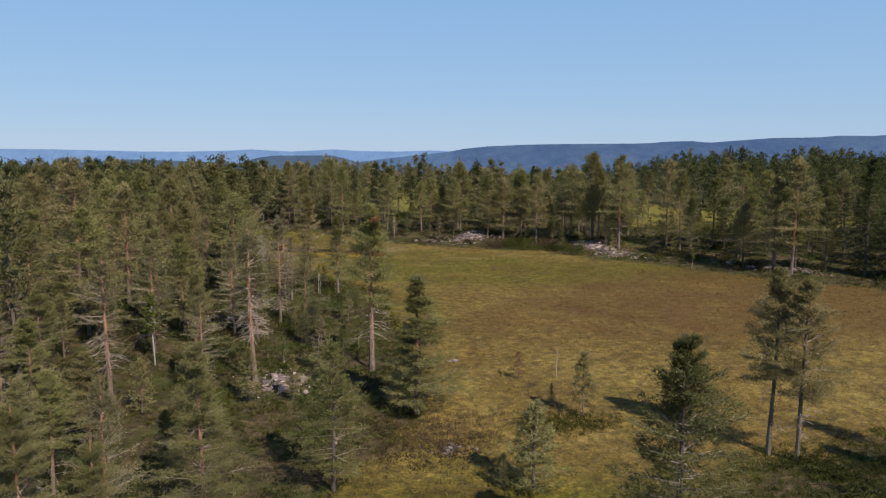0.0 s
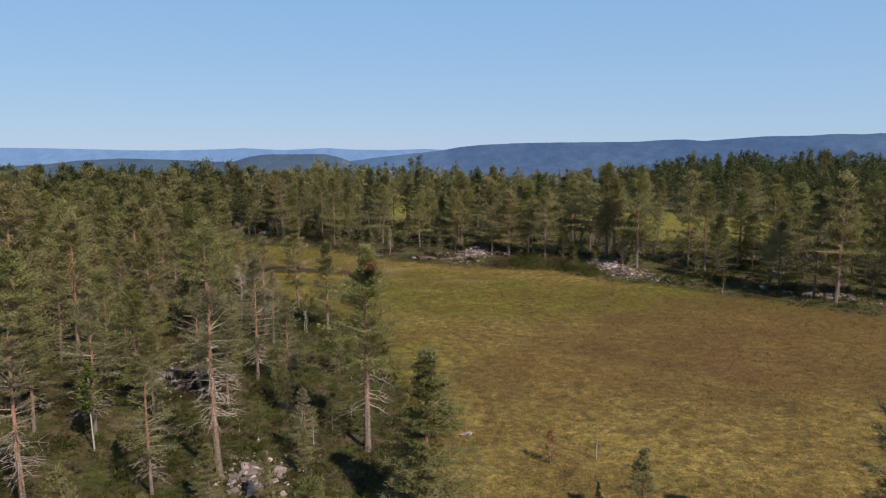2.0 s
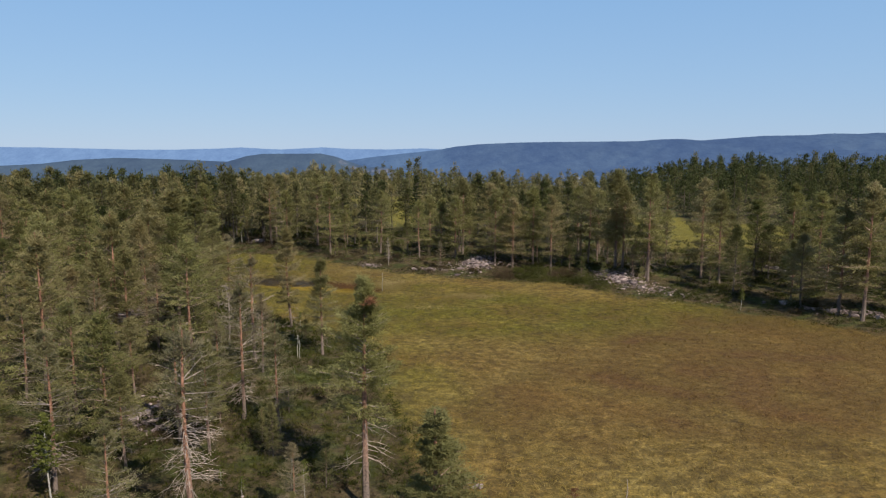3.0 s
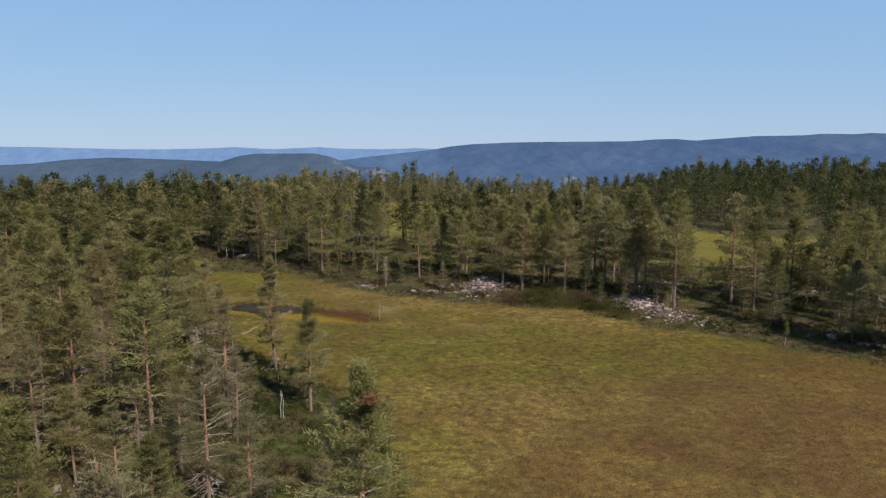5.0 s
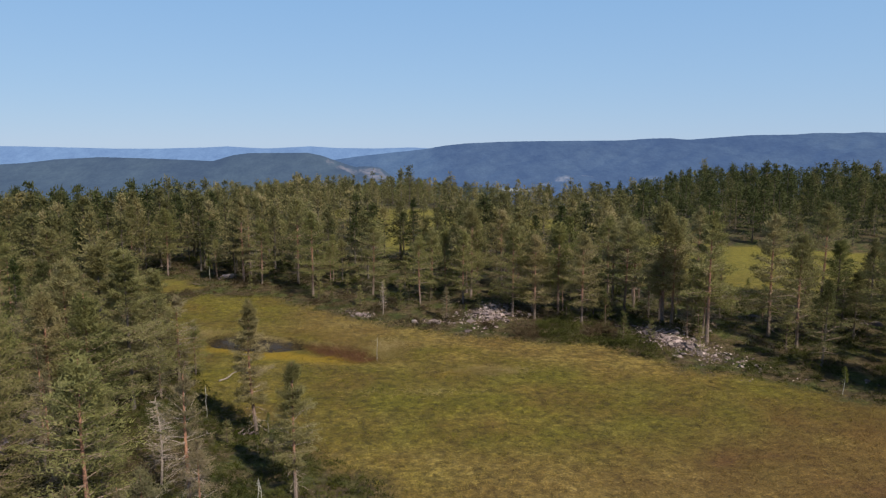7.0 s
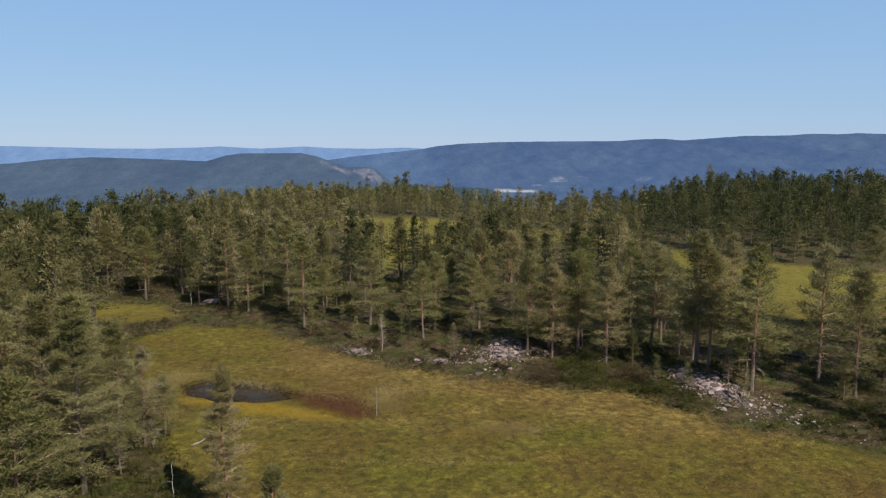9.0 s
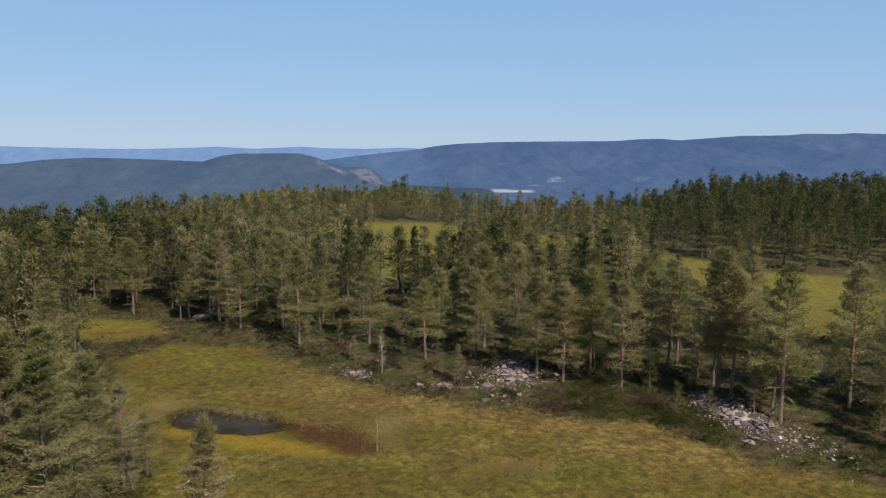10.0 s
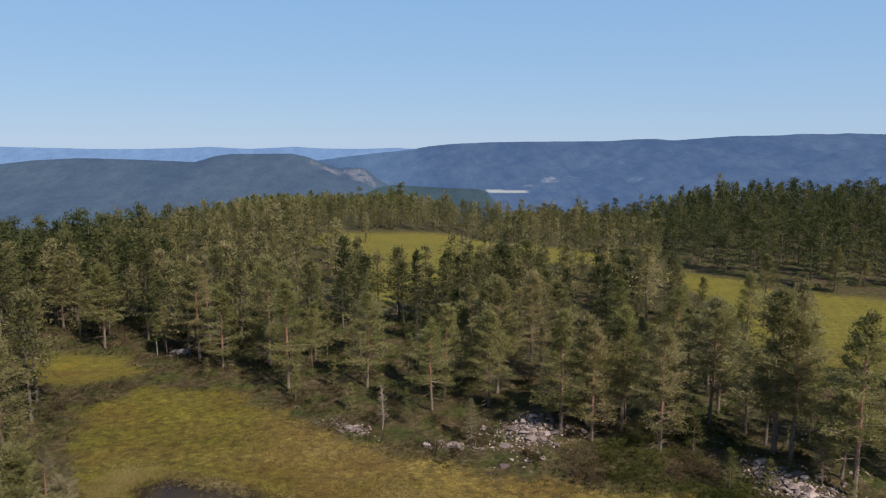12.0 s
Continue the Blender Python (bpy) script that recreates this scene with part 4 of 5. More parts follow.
# left of the bog: near trees as single things
fx, fy, fr = scatter(-75, -3, 16, 100, 3.8, 101)
d = open_distance(fx, fy)
ok = (d > 2.2 + 1.5 * fr.rand(len(fx))) & (fx < wood_edge(fy)) & (fx > -0.68 * fy - 9) & (fy > 18)
fx, fy = fx[ok], fy[ok]
ok = clear_of(fx, fy, 2.6) & (np.hypot(fx + 10, fy - 38) > 3.5) & (np.hypot(fx + 12, fy - 42) > 3.2)
for a, b in zip(fx[ok], fy[ok]):
    q = fr.rand()
    k = "pine" if q < 0.40 else "full" if q < 0.56 else "thin" if q < 0.82 else "bush" if q < 0.90 else "dead" if q < 0.93 else "spruce" if q < 0.97 else "birch"
    if math.hypot(a, b) < 62 or (a > -40 and b < 80):
        if math.hypot(a, b) < 31 and k in ("pine", "full", "thin", "bush", "spruce"):
            k = "close"
        if math.hypot(a, b) > 56:
            k = {"pine": "edge", "full": "low", "thin": "grey"}.get(k, k)
        tree(k, round(float(a), 2), round(float(b), 2), float({"bush": 3.8, "birch": 5.5}.get(k, 9.6) + fr.uniform(-2.4, 0.8)))

# low bushes and stunted pines on the open heath between the wood and the bog
bx, by, br = scatter(-40, 0, 52, 100, 3.0, 109)
d = open_distance(bx, by)
ok = (d > 1.0) & (bx > -5 - 0.36 * (by - 28)) & clear_of(bx, by, 1.6)
bx, by = bx[ok], by[ok]
q = br.rand(len(bx))
for a, b, c in zip(bx, by, q):
    if 0.40 < c < 0.52:
        k = "dead" if c < 0.43 else "birch"
        tree(k, round(float(a), 2), round(float(b), 2), float(br.uniform(1.2, 3.4)), i=2 if k == "dead" else None)
HEATH_BUSH = (bx[q < 0.40], by[q < 0.40], br.uniform(1.0, 3.0, (q < 0.40).sum()))

# tall edge of the wood on the bog's far right, darkened by shade-coloured needles
ex, ey, er = scatter(36, 86, 78, 132, 5.0, 111)
d = open_distance(ex, ey)
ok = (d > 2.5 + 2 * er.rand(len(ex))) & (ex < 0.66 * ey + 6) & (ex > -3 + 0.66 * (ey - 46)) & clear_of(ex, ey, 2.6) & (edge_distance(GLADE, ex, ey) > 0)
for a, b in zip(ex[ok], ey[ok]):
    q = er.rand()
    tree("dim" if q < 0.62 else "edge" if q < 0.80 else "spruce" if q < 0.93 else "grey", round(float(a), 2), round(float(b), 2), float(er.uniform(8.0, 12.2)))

BUSHES = [tree_shape(seed=33 + k, crown=0.04, width=(2.6, 2.1, 2.4)[k], whorls=9, per=5, clumps=8, blades=7, size=0.45, slim=0.11, form="bush", rise=(5, 50), bare=0, gaps=0.15, loose=0.5) for k in range(3)]
MIDWOOD = wood_shapes(200, 10, whorls=11, per=5, clumps=6, blades=5, size=0.38, slim=0.19, bare=2, gaps=0.16, inner=0.14, loose=0.6)
FARWOOD = [tree_shape(seed=300 + k, crown=(0.03, 0.10, 0.14, 0.06)[k % 4], width=(2.4, 2.8, 2.2, 3.0)[k % 4], form="spruce" if k % 2 == 0 else "pine", rise=(-20, 15) if k % 2 == 0 else (-8, 40), whorls=9, per=4, clumps=4, blades=5, size=0.52, slim=0.22, bare=0, gaps=0.12, twigs=False, inner=0.05, loose=0.7) for k in range(12)]
TINYWOOD = wood_shapes(400, 6, whorls=7, per=3, clumps=1, blades=5, size=0.9, slim=0.25, bare=0, gaps=0.1, twigs=False, inner=0.1)

sx, sy, sr = scatter(-150, 150, 20, 178, 4.3, 103)
d = open_distance(sx, sy)
ok = (d > np.where((sy > 104) & (sx > -34) & (sx < 34) & (sy < 160), 10 + 5 * sr.rand(len(sx)), 3.0 + 2.5 * sr.rand(len(sx)))) & (sx > -0.70 * sy - 14) & (sx < 0.72 * sy + 10) & ~((sx > wood_edge(sy)) & (sy < 100)) & ~((sx > -4) & (sx < 45) & (sy < 98))
sx, sy = sx[ok], sy[ok]
ok = clear_of(sx, sy, 2.7) & (edge_distance(GLADE, sx, sy) > 0) & ((sx < -24) | (sr.rand(len(sx)) < np.where(sy > 146, 0.62, np.where(sx > 27, 0.5, 0.8))))
sx, sy = sx[ok], sy[ok]
sel = ((sx < -24) & ~((sx > -66) & (sy > 62) & (sy < 128))) | (sy > 150) | (sx > 0.6 * sy + 4)
stand("pine_forest", "dense pine forest on the gentle rise beside the bog", sx[sel], sy[sel], (sr.normal(10.0, 1.8, sel.sum()) + 1.5 * (sx[sel] > 40) + 1.4 * (sx[sel] < -40)).clip(4, 13), MIDWOOD, [NEEDLES, DARK_NEEDLES, DARK_NEEDLES, SPRUCE], sr)
for a, b in zip(sx[~sel], sy[~sel]):
    q = sr.rand()
    k = "edge" if q < 0.44 else "low" if q < 0.60 else "dim" if q < 0.76 else "grey" if q < 0.92 else "spruce" if q < 0.96 else "bush"
    tree(k, round(float(a), 2), round(float(b), 2), float(np.clip((4.5 if k == "bush" else 10.4 if a < -24 else 9.0) + sr.normal(0, 1.3) - (1.2 if b > 146 else 0), 3.5, 13)))
# young growth filling the gaps under the trees beyond the bog
ux, uy, ur = scatter(-44, 52, 106, 166, 4.2, 113)
d = open_distance(ux, uy)
ok = (d > 3.0) & (ux < 0.55 * uy - 8) & clear_of(ux, uy, 1.3)
ux, uy = ux[ok], uy[ok]
q = ur.rand(len(ux))
for a, b in zip(ux[(q > 0.39) & (q < 0.45)], uy[(q > 0.39) & (q < 0.45)]):
    tree("birch", round(float(a), 2), round(float(b), 2), float(ur.uniform(1.6, 4.2)))
ux, uy = ux[q < 0.39], uy[q < 0.39]
stand("heath_bushes", "stunted bushy pines and juniper on the open heath", *HEATH_BUSH, BUSHES, [NEEDLES, DARK_NEEDLES], ur, "undergrowth", PINE_BARK)
stand("young_pines", "low bushy young pines filling the gaps under the trees", ux, uy, ur.uniform(1.4, 4.2, len(ux)), BUSHES, [NEEDLES, DARK_NEEDLES], ur, "undergrowth", PINE_BARK)
mx, my, mr = scatter(-240, 270, 178, 350, 6.4, 105)
d = open_distance(mx, my)
ok = ((d > 1.5 + 3 * mr.rand(len(mx))) | (mr.rand(len(mx)) < 0.03)) & (mx > -0.72 * my - 14) & (mx < 0.74 * my + 10)
mx, my = mx[ok], my[ok]
tall = (mr.normal(9.0, 1.6, len(mx)) + 2.4 * smooth((-0.2 - mx / my) / 0.15) + 1.4 * smooth((mx / my - 0.27) / 0.15)).clip(4, 15)
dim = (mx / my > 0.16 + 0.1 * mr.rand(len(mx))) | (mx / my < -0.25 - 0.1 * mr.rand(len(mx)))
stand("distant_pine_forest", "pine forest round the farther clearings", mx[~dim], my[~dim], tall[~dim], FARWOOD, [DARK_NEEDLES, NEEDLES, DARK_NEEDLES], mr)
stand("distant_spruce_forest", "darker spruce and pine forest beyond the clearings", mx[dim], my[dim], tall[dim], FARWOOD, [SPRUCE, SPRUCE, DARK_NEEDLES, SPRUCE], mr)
hx, hy, hr = scatter(-420, 420, 350, 900, 9.6, 107)
ok = (hx > -0.7 * hy - 20) & (hx < 0.72 * hy + 10) & (np.hypot(hx, hy) < np.interp(hx / hy, [-0.5, -0.25, 0.1, 0.3, 0.6], [450, 800, 880, 560, 520]))
hx, hy = hx[ok], hy[ok]
stand("hillside_forest", "conifer forest covering the slope towards the valley", hx, hy, hr.normal(9.6, 1.1, len(hx)).clip(5, 13), TINYWOOD, [DARK_NEEDLES, NEEDLES, DARK_NEEDLES, NEEDLES], hr)
for key in [k for k in MODELS if k not in USED]:
    for o in list(MODELS[key].children_recursive) + [MODELS[key]]:
        bpy.data.objects.remove(o)

# ---- stones ----
def stone_mesh(seed, tone):
    r = np.random.RandomState(seed)
    bm = bmesh.new()
    for k in range(15):
        d = Vector(r.normal(size=3)).normalized()
        bm.verts.new((d.x * 0.62 * r.uniform(0.8, 1.15), d.y * 0.46 * r.uniform(0.8, 1.15), d.z * 0.34 * r.uniform(0.8, 1.15)))
    bmesh.ops.convex_hull(bm, input=bm.verts)
    for v in [v for v in bm.verts if not v.link_faces]:
        bm.verts.remove(v)
    me = bpy.data.meshes.new("stone")
    bm.to_mesh(me)
    bm.free()
    me.materials.append(tone)
    return me


STONES = [stone_mesh(500 + k, STONE) for k in range(9)]
DULL = [stone_mesh(500 + k, DULL_STONE) for k in range(9)]


def boulder_field(cx, cy, rx, ry, turn, n, size, seed, label, rubble=0, kit=STONES, category="boulder field", group="boulder fields", slabs=0):
    """Stones strewn over a ragged patch, thickest in its middle, with rubble between them and flat bedrock slabs."""
    r = np.random.RandomState(seed)
    root = tagged(new("boulder_field" if n > 3 else "boulder"), label, category, group)
    root.matrix_basis = pose(cx, cy, float(ground(cx, cy)))
    back = root.matrix_basis.inverted()
    c, s = math.cos(radians(turn)), math.sin(radians(turn))
    lobes = [(k, r.uniform(0.05, 0.2), r.uniform(0, 6.283)) for k in (2, 3, 5)]

    def strewn(wide):
        a = r.uniform(0, 6.283)
        q = min(abs(r.normal(0, 0.46)), 1.35) * wide * (1 + sum(w * math.sin(k * a + p) for k, w, p in lobes))
        u, v = q * math.cos(a) * rx, q * math.sin(a) * ry
        return cx + u * c - v * s, cy + u * s + v * c, min(q, 1)

    for k in range(n):
        x, y, q = strewn(1.0)
        f = size * float(np.clip(r.lognormal(-0.2, 0.5), 0.35, 2.6))
        ob = new("stone", kit[r.randint(9)])
        ob.parent = root
        z = float(ground(x, y)) + f * 0.04 + 0.2 * (1 - q) * size
        ob.matrix_basis = back @ pose(x, y, z, r.uniform(-16, 16), r.uniform(-16, 16), r.uniform(0, 360)) @ Matrix.Diagonal((f, f, f * r.uniform(0.6, 1.0), 1))
    for k in range(slabs):
        x, y, q = strewn(0.8)
        f = r.uniform(0.9, 1.7)
        ob = new("slab", kit[r.randint(9)])
        ob.parent = root
        ob.matrix_basis = back @ pose(x, y, float(ground(x, y)), r.uniform(-6, 6), r.uniform(-6, 6), r.uniform(0, 360)) @ Matrix.Diagonal((f, f, 0.8, 1))
    if rubble:
        V, F, o = [], [], 0
        for k in range(rubble):
            x, y, q = strewn(1.0)
            me = kit[r.randint(9)]
            f = size * r.uniform(0.18, 0.6)
            m = back @ pose(x, y, float(ground(x, y)) + 0.03, r.uniform(-40, 40), r.uniform(-40, 40), r.uniform(0, 360)) @ Matrix.Diagonal((f, f, f, 1))
            V += [tuple(m @ w.co) for w in me.vertices]
            F += [[i + o for i in p.vertices] for p in me.polygons]
            o += len(me.vertices)
        tagged(put("rubble", V, F, [kit[0].materials[0]], root), kind="stuff")
    return root


boulder_field(4.9, 124.2, 4.8, 5.2, -14, 270, 0.36, 601, "low heap of pale angular stones beside the bog", 1000, slabs=5)
boulder_field(24.4, 111.6, 11.0, 3.8, -60, 280, 0.38, 603, "sloping scree of pale grey stones under pines", 1700, STONES[:6] + DULL[6:], slabs=7)
boulder_field(44.5, 93.6, 6.5, 2.2, -38, 180, 0.5, 605, "strip of pale stones along the shaded forest edge", 350)
boulder_field(-11.5, 127.8, 5.0, 1.6, -42, 55, 0.36, 607, "scattered weathered stones among heather", 160, STONES[:4] + DULL[4:], slabs=2)
boulder_field(-2.0, 122.8, 3.2, 1.5, -20, 40, 0.36, 609, "scattered weathered stones among heather", 140, STONES[:4] + DULL[4:], slabs=2)
boulder_field(-10.7, 46.2, 2.8, 3.6, 20, 70, 0.44, 611, "pale rocky outcrop between the pines", 420, STONES[:5] + DULL[5:], slabs=5)
boulder_field(-21.0, 61.8, 3.4, 4.0, 30, 80, 0.5, 613, "pale rocky outcrop between the pines", 420, slabs=6)
boulder_field(-35.6, 153.0, 1.6, 0.8, 10, 9, 0.9, 615, "flat pale rock slabs under the pines")
boulder_field(-17.2, 89.2, 1.4, 0.9, 0, 5, 0.6, 617, "grey boulders at the foot of a pine")
boulder_field(-33.0, 83.5, 2.2, 2.6, 0, 26, 0.6, 619, "pale stones between bushy pines")
boulder_field(-33.4, 86.5, 1.6, 0.7, 10, 5, 1.2, 621, "pale stones between bushy pines")
boulder_field(0.4, 37.2, 2.3, 1.2, -10, 30, 0.24, 623, "small mossy stones among heather tussocks", 60, DULL)
boulder_field(0.7, 53.4, 0.9, 0.5, 0, 7, 0.4, 625, "small pale stones on a grassy tussock")
boulder_field(20.0, 256.0, 6.0, 2.0, -10, 40, 0.8, 627, "stones below pines at the far clearing")
boulder_field(38.5, 121.0, 3.5, 1.5, -20, 30, 0.5, 629, "scattered weathered stones among heather", 90, DULL)
boulder_field(49.0, 119.0, 4.0, 1.5, -20, 30, 0.6, 631, "scattered weathered stones among heather", 90, DULL)


# ---- low growth ----
def bare_of_stones(x, y):
    """False on the two stone heaps, where nothing grows."""
    return (np.hypot((x - 4.9) / 3.2, (y - 124.0) / 3.4) > 1) & (spot(x, y, 24.3, 111.8, 6.5, 2.0, -60) < 0.4)


def low_growth(name, label, x, y, leaf, n, size, slim, up, seed, category, lift=0.05, zoned=False):
    r = np.random.RandomState(seed)
    z = ground(x, y) + lift
    s = r.uniform(0.6, 1.5, len(x))
    c = np.c_[x, y, z]
    v, f = tufts(r, c, np.tile((0, 0, up), (len(x), 1)), n, size, slim)
    k = np.repeat(s, n * 3)[:, None]
    base = np.repeat(c, n * 3, 0)
    v = base + (v - base) * k
    v[:, 2] = np.maximum(v[:, 2], base[:, 2] - 0.1)
    me = bpy.data.meshes.new(name)
    me.vertices.add(len(v))
    me.vertices.foreach_set("co", v.astype(np.float32).ravel())
    me.loops.add(f.size)
    me.loops.foreach_set("vertex_index", f.astype(np.int32).ravel())
    me.polygons.add(len(f))
    me.polygons.foreach_set("loop_start", np.arange(0, f.size, 3, dtype=np.int32))
    me.materials.append(leaf)
    me.update(calc_edges=True)
    if zoned:
        zone_layer(me, np.repeat(zone_of(x, y), n * 3, 0))
    return tagged(new(name, me), label, category, kind="stuff")


r = np.random.RandomState(700)
gx_, gy_ = r.uniform(-42, 62, 90000), 24 + 118 * r.rand(90000) ** 1.25
ok = (edge_distance(BOG, gx_, gy_) < 0.3) & (edge_distance(POOL, gx_, gy_) > 0.2) & (gx_ > -0.6 * gy_ + 8) & (gx_ < 0.66 * gy_)
gx_, gy_ = gx_[ok][:21000], gy_[ok][:21000]
low_growth("bog_grass", "ochre and green sedge tufts covering the bog", gx_, gy_, SEDGE, 9, 0.17, 0.055, 0.9, 701, "grass", zoned=True)
gx_, gy_ = r.uniform(-90, 70, 160000), r.uniform(22, 185, 160000)
d = open_distance(gx_, gy_)
patch = wander(gx_, gy_, 6, 71)
ok = (d > -0.4) & (patch > -0.5) & bare_of_stones(gx_, gy_) & (gx_ > -0.68 * gy_ - 5) & (gx_ < 0.7 * gy_ + 4) & ((d < 15) | (r.rand(160000) < 0.25))
gx_, gy_ = gx_[ok][:26000], gy_[ok][:26000]
leafy = wander(gx_, gy_, 10, 87) + 0.05 * open_distance(gx_, gy_) > 0.45
low_growth("heather", "olive and brown heather on the forest floor", gx_[~leafy], gy_[~leafy], HEATH, 8, 0.19, 0.10, 0.8, 703, "undergrowth")
low_growth("bilberry", "fresh green bilberry carpet on the forest floor", gx_[leafy], gy_[leafy], BILBERRY, 8, 0.17, 0.13, 0.8, 723, "undergrowth")

gx_, gy_ = r.uniform(-17, -7.5, 3800), r.uniform(106.5, 114.5, 3800)
ok = spot(gx_, gy_, -12.6, 110.9, 5.0, 2.3, -36) > 0.35
gx_, gy_ = gx_[ok], gy_[ok]
low_growth("bog_moss", "reddish brown sedge and moss at the pool's end", gx_, gy_, SEDGE, 9, 0.11, 0.09, 0.7, 705, "moss", zoned=True)
u = r.rand(2600)
gx_ = np.interp(u, [0, 0.25, 0.6, 0.85, 1], [-31.5, -28, -18, -9, -6.5]) + r.normal(0, 0.8, 2600)
gy_ = np.interp(u, [0, 0.25, 0.6, 0.85, 1], [115, 119.6, 115.3, 111.3, 109]) + r.normal(0, 0.7, 2600)
for cx, cy, wx, wy, n in ((2.4, 104.0, 2.2, 0.8, 1300), (-30.3, 117.6, 1.5, 1.8, 1400), (-7.2, 111.8, 1.3, 2.2, 1600), (-12.0, 123.0, 4.5, 1.0, 500), (-5, 98, 3.0, 0.6, 300), (4, 45, 3.0, 2.0, 300)):
    gx_, gy_ = np.r_[gx_, r.normal(cx, wx, n)], np.r_[gy_, r.normal(cy, wy, n)]
low_growth("pale_sedge", "pale straw-coloured sedge fringing the pool", gx_, gy_, PALE_SEDGE, 10, 0.13, 0.055, 0.9, 707, "sedge")
gx_, gy_ = r.uniform(-29.5, -13, 9000), r.uniform(111, 120, 9000)
ok = (edge_distance(POOL, gx_, gy_) < 0.3) & (edge_distance(POOL, gx_, gy_) > -0.8 - 0.7 * wander(gx_, gy_, 5, 77))
low_growth("pool_sedge", "dark brown reeds standing in the pool", gx_[ok], gy_[ok], REED, 8, 0.11, 0.07, 1.2, 709, "sedge", lift=0.02)
gx_, gy_ = r.uniform(-34, -1, 24000), r.uniform(38, 104, 24000)
ok = (open_distance(gx_, gy_) > -0.8) & (wander(gx_, gy_, 4, 81) > -0.55)
low_growth("heath", "heather, crowberry and grass between the bog and the wood", gx_[ok][:9500], gy_[ok][:9500], HEATH, 11, 0.17, 0.09, 0.8, 717, "undergrowth")
gx_, gy_ = r.uniform(13, 40, 7000), r.uniform(26, 41, 7000)
ok = (open_distance(gx_, gy_) > -1.2) & (wander(gx_, gy_, 3, 79) > -0.5)
low_growth("near_heather", "dark brown-green heather under the nearer pines", gx_[ok][:5200], gy_[ok][:5200], HEATH, 14, 0.13, 0.08, 0.9, 711, "undergrowth")
gx_, gy_ = r.normal(7.5, 1.8, 600), r.normal(41.0, 0.9, 600)
low_growth("tussock_heather", "greenish heather tussock on the bog", gx_, gy_, HEATH, 14, 0.13, 0.08, 0.9, 713, "undergrowth")
gx_, gy_ = r.normal(-0.6, 2.2, 1000), r.normal(38.2, 2.2, 1000)
low_growth("edge_heather", "brown heather and moss at the bog's near edge", gx_, gy_, BROWN_HEATH, 14, 0.13, 0.08, 0.9, 715, "undergrowth")

# mounds of heather, juniper and bilberry along the forest edge and under the trees
mx_, my_ = r.uniform(-60, 62, 13000), r.uniform(26, 172, 13000)
d = open_distance(mx_, my_)
ok = (d > 0.6) & (d < 22) & (mx_ > -0.66 * my_ - 3) & (mx_ < 0.68 * my_ + 3) & (wander(mx_, my_, 9, 83) > -0.35) & bare_of_stones(mx_, my_)
mx_, my_ = mx_[ok][:3200], my_[ok][:3200]
wide = r.uniform(0.35, 1.1, len(mx_))
jx_, jy_ = r.uniform(7, 22, 1500), r.uniform(106, 121, 1500)
ok = (open_distance(jx_, jy_) > 0.8) & (open_distance(jx_, jy_) < 7.5) & bare_of_stones(jx_, jy_)
jx_, jy_ = jx_[ok][:190], jy_[ok][:190]
mx_, my_, wide = np.r_[mx_, jx_], np.r_[my_, jy_], np.r_[wide, r.uniform(0.6, 1.3, len(jx_))]
a_, q_ = r.uniform(0, 6.283, (len(mx_), 16)), np.sqrt(r.rand(len(mx_), 16))
gx_ = (mx_[:, None] + np.cos(a_) * q_ * wide[:, None]).ravel()
gy_ = (my_[:, None] + np.sin(a_) * q_ * wide[:, None]).ravel()
lift_ = ((1 - q_ ** 2) * wide[:, None] * 0.75).ravel() + 0.03
d = np.repeat(open_distance(mx_, my_), 16)
brown = ((d < 9) & (gx_ < 10) & (gx_ > -60) & (gy_ > 100)) | (np.repeat(wander(mx_, my_, 12, 85), 16) > 0.45)
low_growth("heather_mounds", "rounded mounds of brown heather along the bog's rim", gx_[brown], gy_[brown], BROWN_HEATH, 8, 0.17, 0.10, 0.6, 719, "undergrowth", lift=lift_[brown])
low_growth("bilberry_mounds", "green mounds of bilberry and juniper under the pines", gx_[~brown], gy_[~brown], BILBERRY, 8, 0.17, 0.12, 0.6, 721, "undergrowth", lift=lift_[~brown])


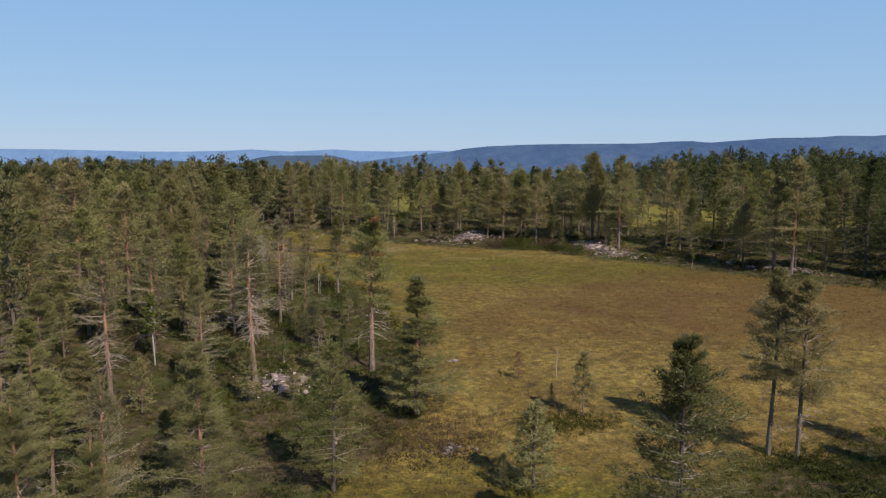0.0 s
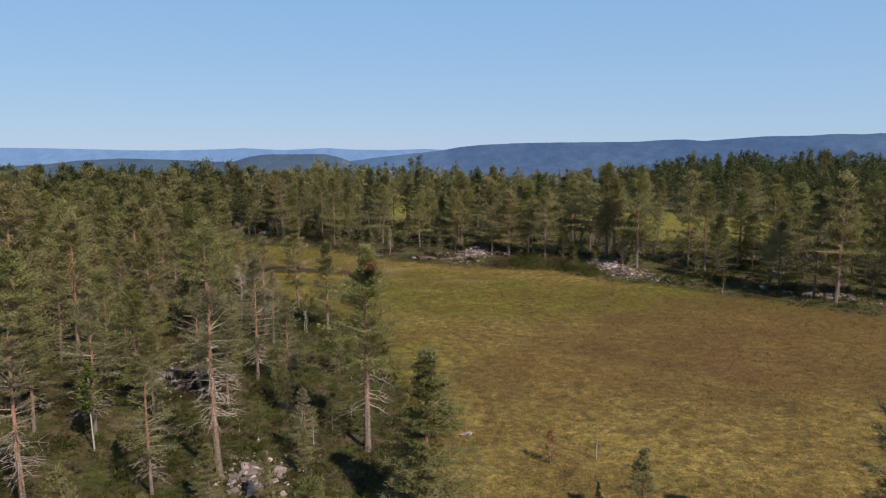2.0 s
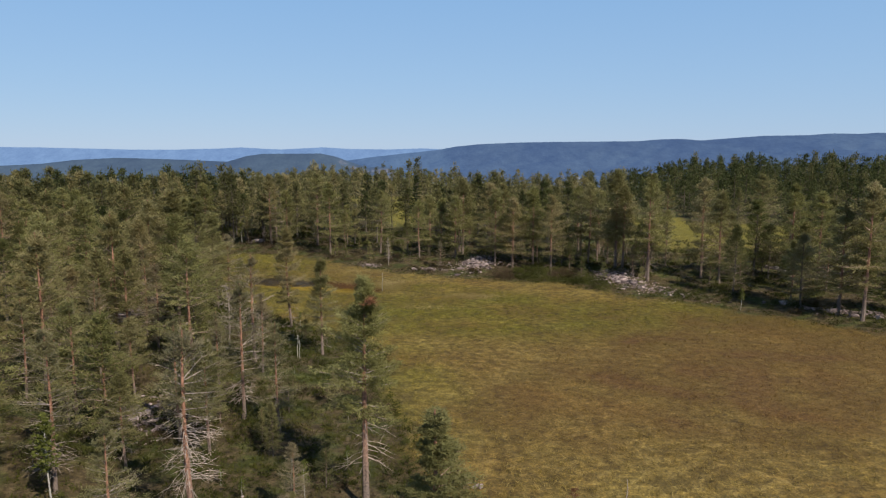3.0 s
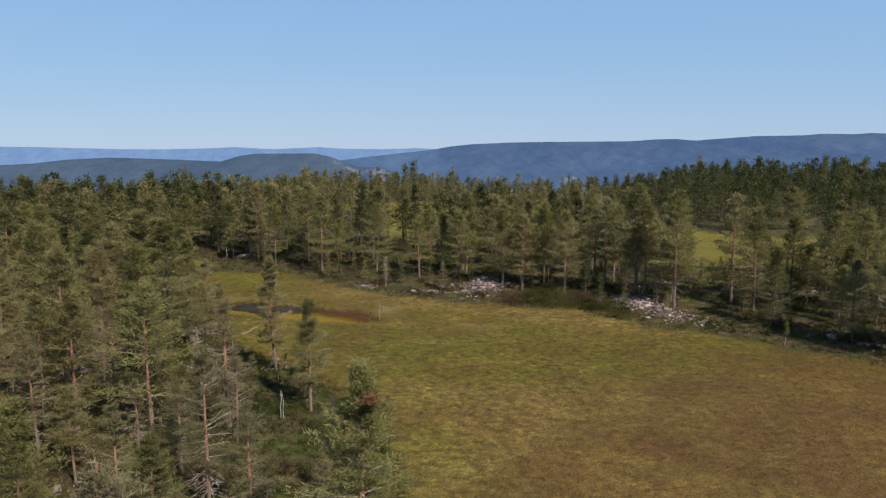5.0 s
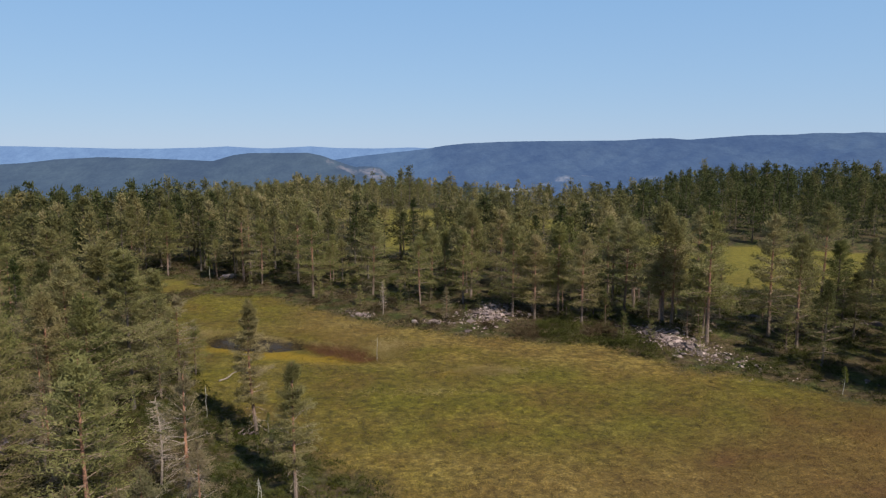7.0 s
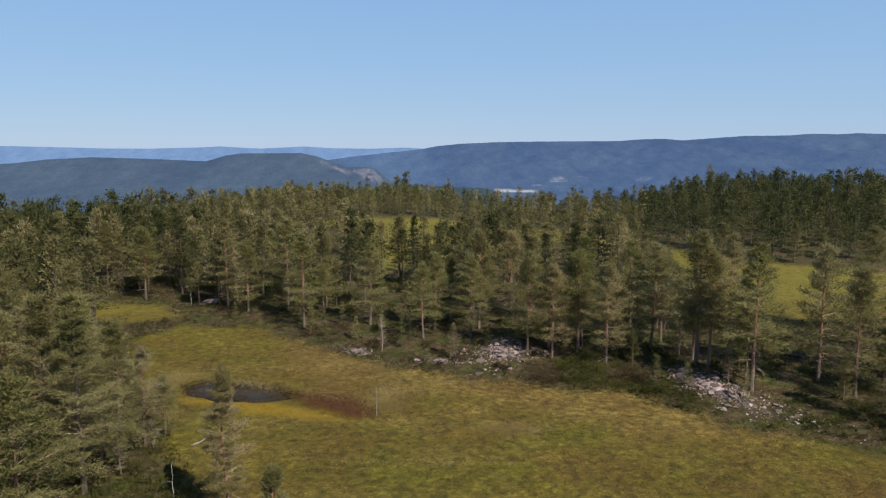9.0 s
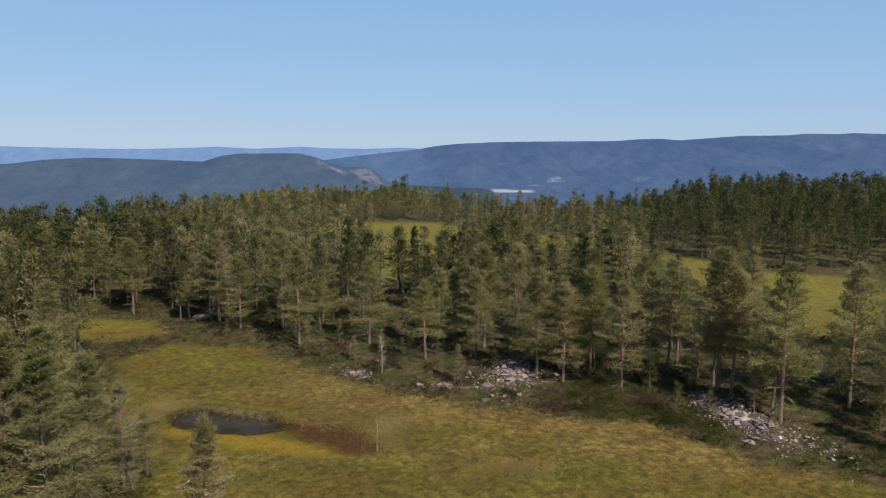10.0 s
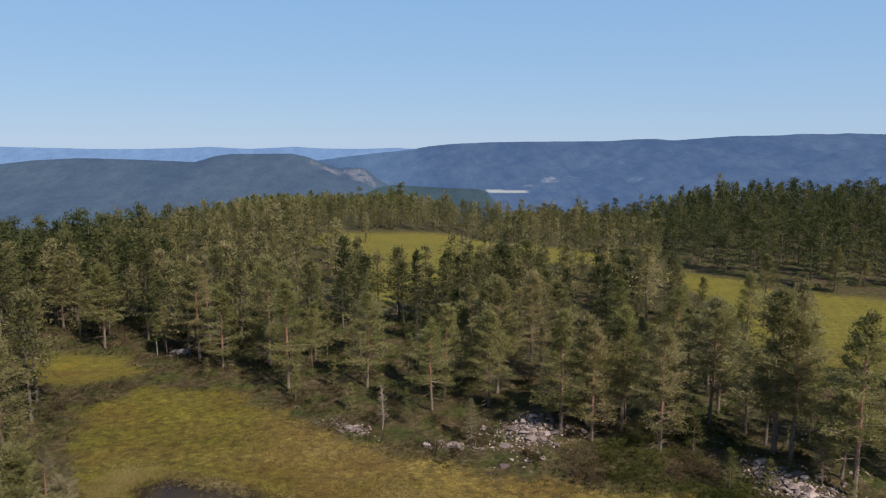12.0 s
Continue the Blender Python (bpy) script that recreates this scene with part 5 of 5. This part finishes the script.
# ---- single snags, logs and a rusty broom ----
def white_snag(x, y, h, lean, turn, label, thick=0.03):
    root = tagged(new("birch_snag"), label, "dead birch", "dead birches")
    root.matrix_basis = pose(x, y, float(ground(x, y)), 0, lean, turn)
    rings = [(np.array([0.03 * math.sin(k * 1.9), 0.04 * math.sin(k * 1.3), h * k / 6 - (0.3 if k == 0 else 0)]), thick * (1.1 - 0.12 * k)) for k in range(7)]
    put("stem", *tube(rings, 6), [BIRCH_BARK], root)
    for k in range(3):
        z = h * (0.5 + 0.17 * k)
        a = k * 2.3 + x
        put("twig", *stick((0, 0, z), (0.45 * math.cos(a) * h / 3, 0.45 * math.sin(a) * h / 3, z + 0.2 * h / 3), 0.016), [BIRCH_BARK], root)
    return root


def fallen_log(x, y, length, turn, label, thick=0.09):
    root = tagged(new("fallen_log"), label, "log", "fallen logs")
    root.matrix_basis = pose(x, y, float(ground(x, y)) + thick + 0.05, 0, 86, turn)
    rings = [(np.array([0.10 * math.sin(k * 0.9), 0.06 * math.sin(k * 1.7), length * k / 6]), thick * (1 - 0.1 * k)) for k in range(7)]
    put("stem", *tube(rings, 7), [GREY_WOOD], root)
    for k in range(4):
        z = length * (0.45 + 0.13 * k)
        a = k * 1.7
        put("stub", *stick((0, 0, z), (-0.25 * abs(math.cos(a)) - 0.1, 0.4 * math.sin(a), z + 0.2), 0.025), [GREY_WOOD], root)
    return root


white_snag(-53.93, 150.75, 2.9, 3, 40, "thin white birch snag standing among heather")
white_snag(-47.76, 134.59, 1.3, 8, 90, "thin white birch snag standing among heather")
white_snag(-8.4, 107.6, 2.6, 2, 0, "thin pale snag at the end of the pool")
white_snag(-13.48, 75.72, 2.0, 3, 20, "thin white birch snag standing among heather")
white_snag(-13.24, 75.72, 2.1, -3, 80, "thin white birch snag standing among heather")
white_snag(-21.42, 92.51, 2.7, 0, 0, "thin white birch snag standing among heather")
white_snag(-9.36, 51.89, 1.9, 4, 10, "thin white birch snag standing among heather")
white_snag(-13.58, 76.18, 1.9, 4, 10, "thin white birch snag standing among heather")
fallen_log(-40.38, 149.70, 2.6, -50, "bent pale fallen stem on the heath")
fallen_log(-22.94, 101.62, 2.5, 60, "grey fallen log between the pines")
broom = put("dead_clump", *tufts(np.random.RandomState(5), np.random.RandomState(6).normal(0, 0.16, (22, 3)), np.tile((0.1, -0.2, 0.1), (22, 1)), 14, 0.18, 0.1), [RUST], RED_TREE)
tagged(broom, "rust-red dead needle clump", kind="stuff")
broom.matrix_basis = RED_TREE.matrix_basis.inverted() @ pose(-4.85, 51.0, 11.2)
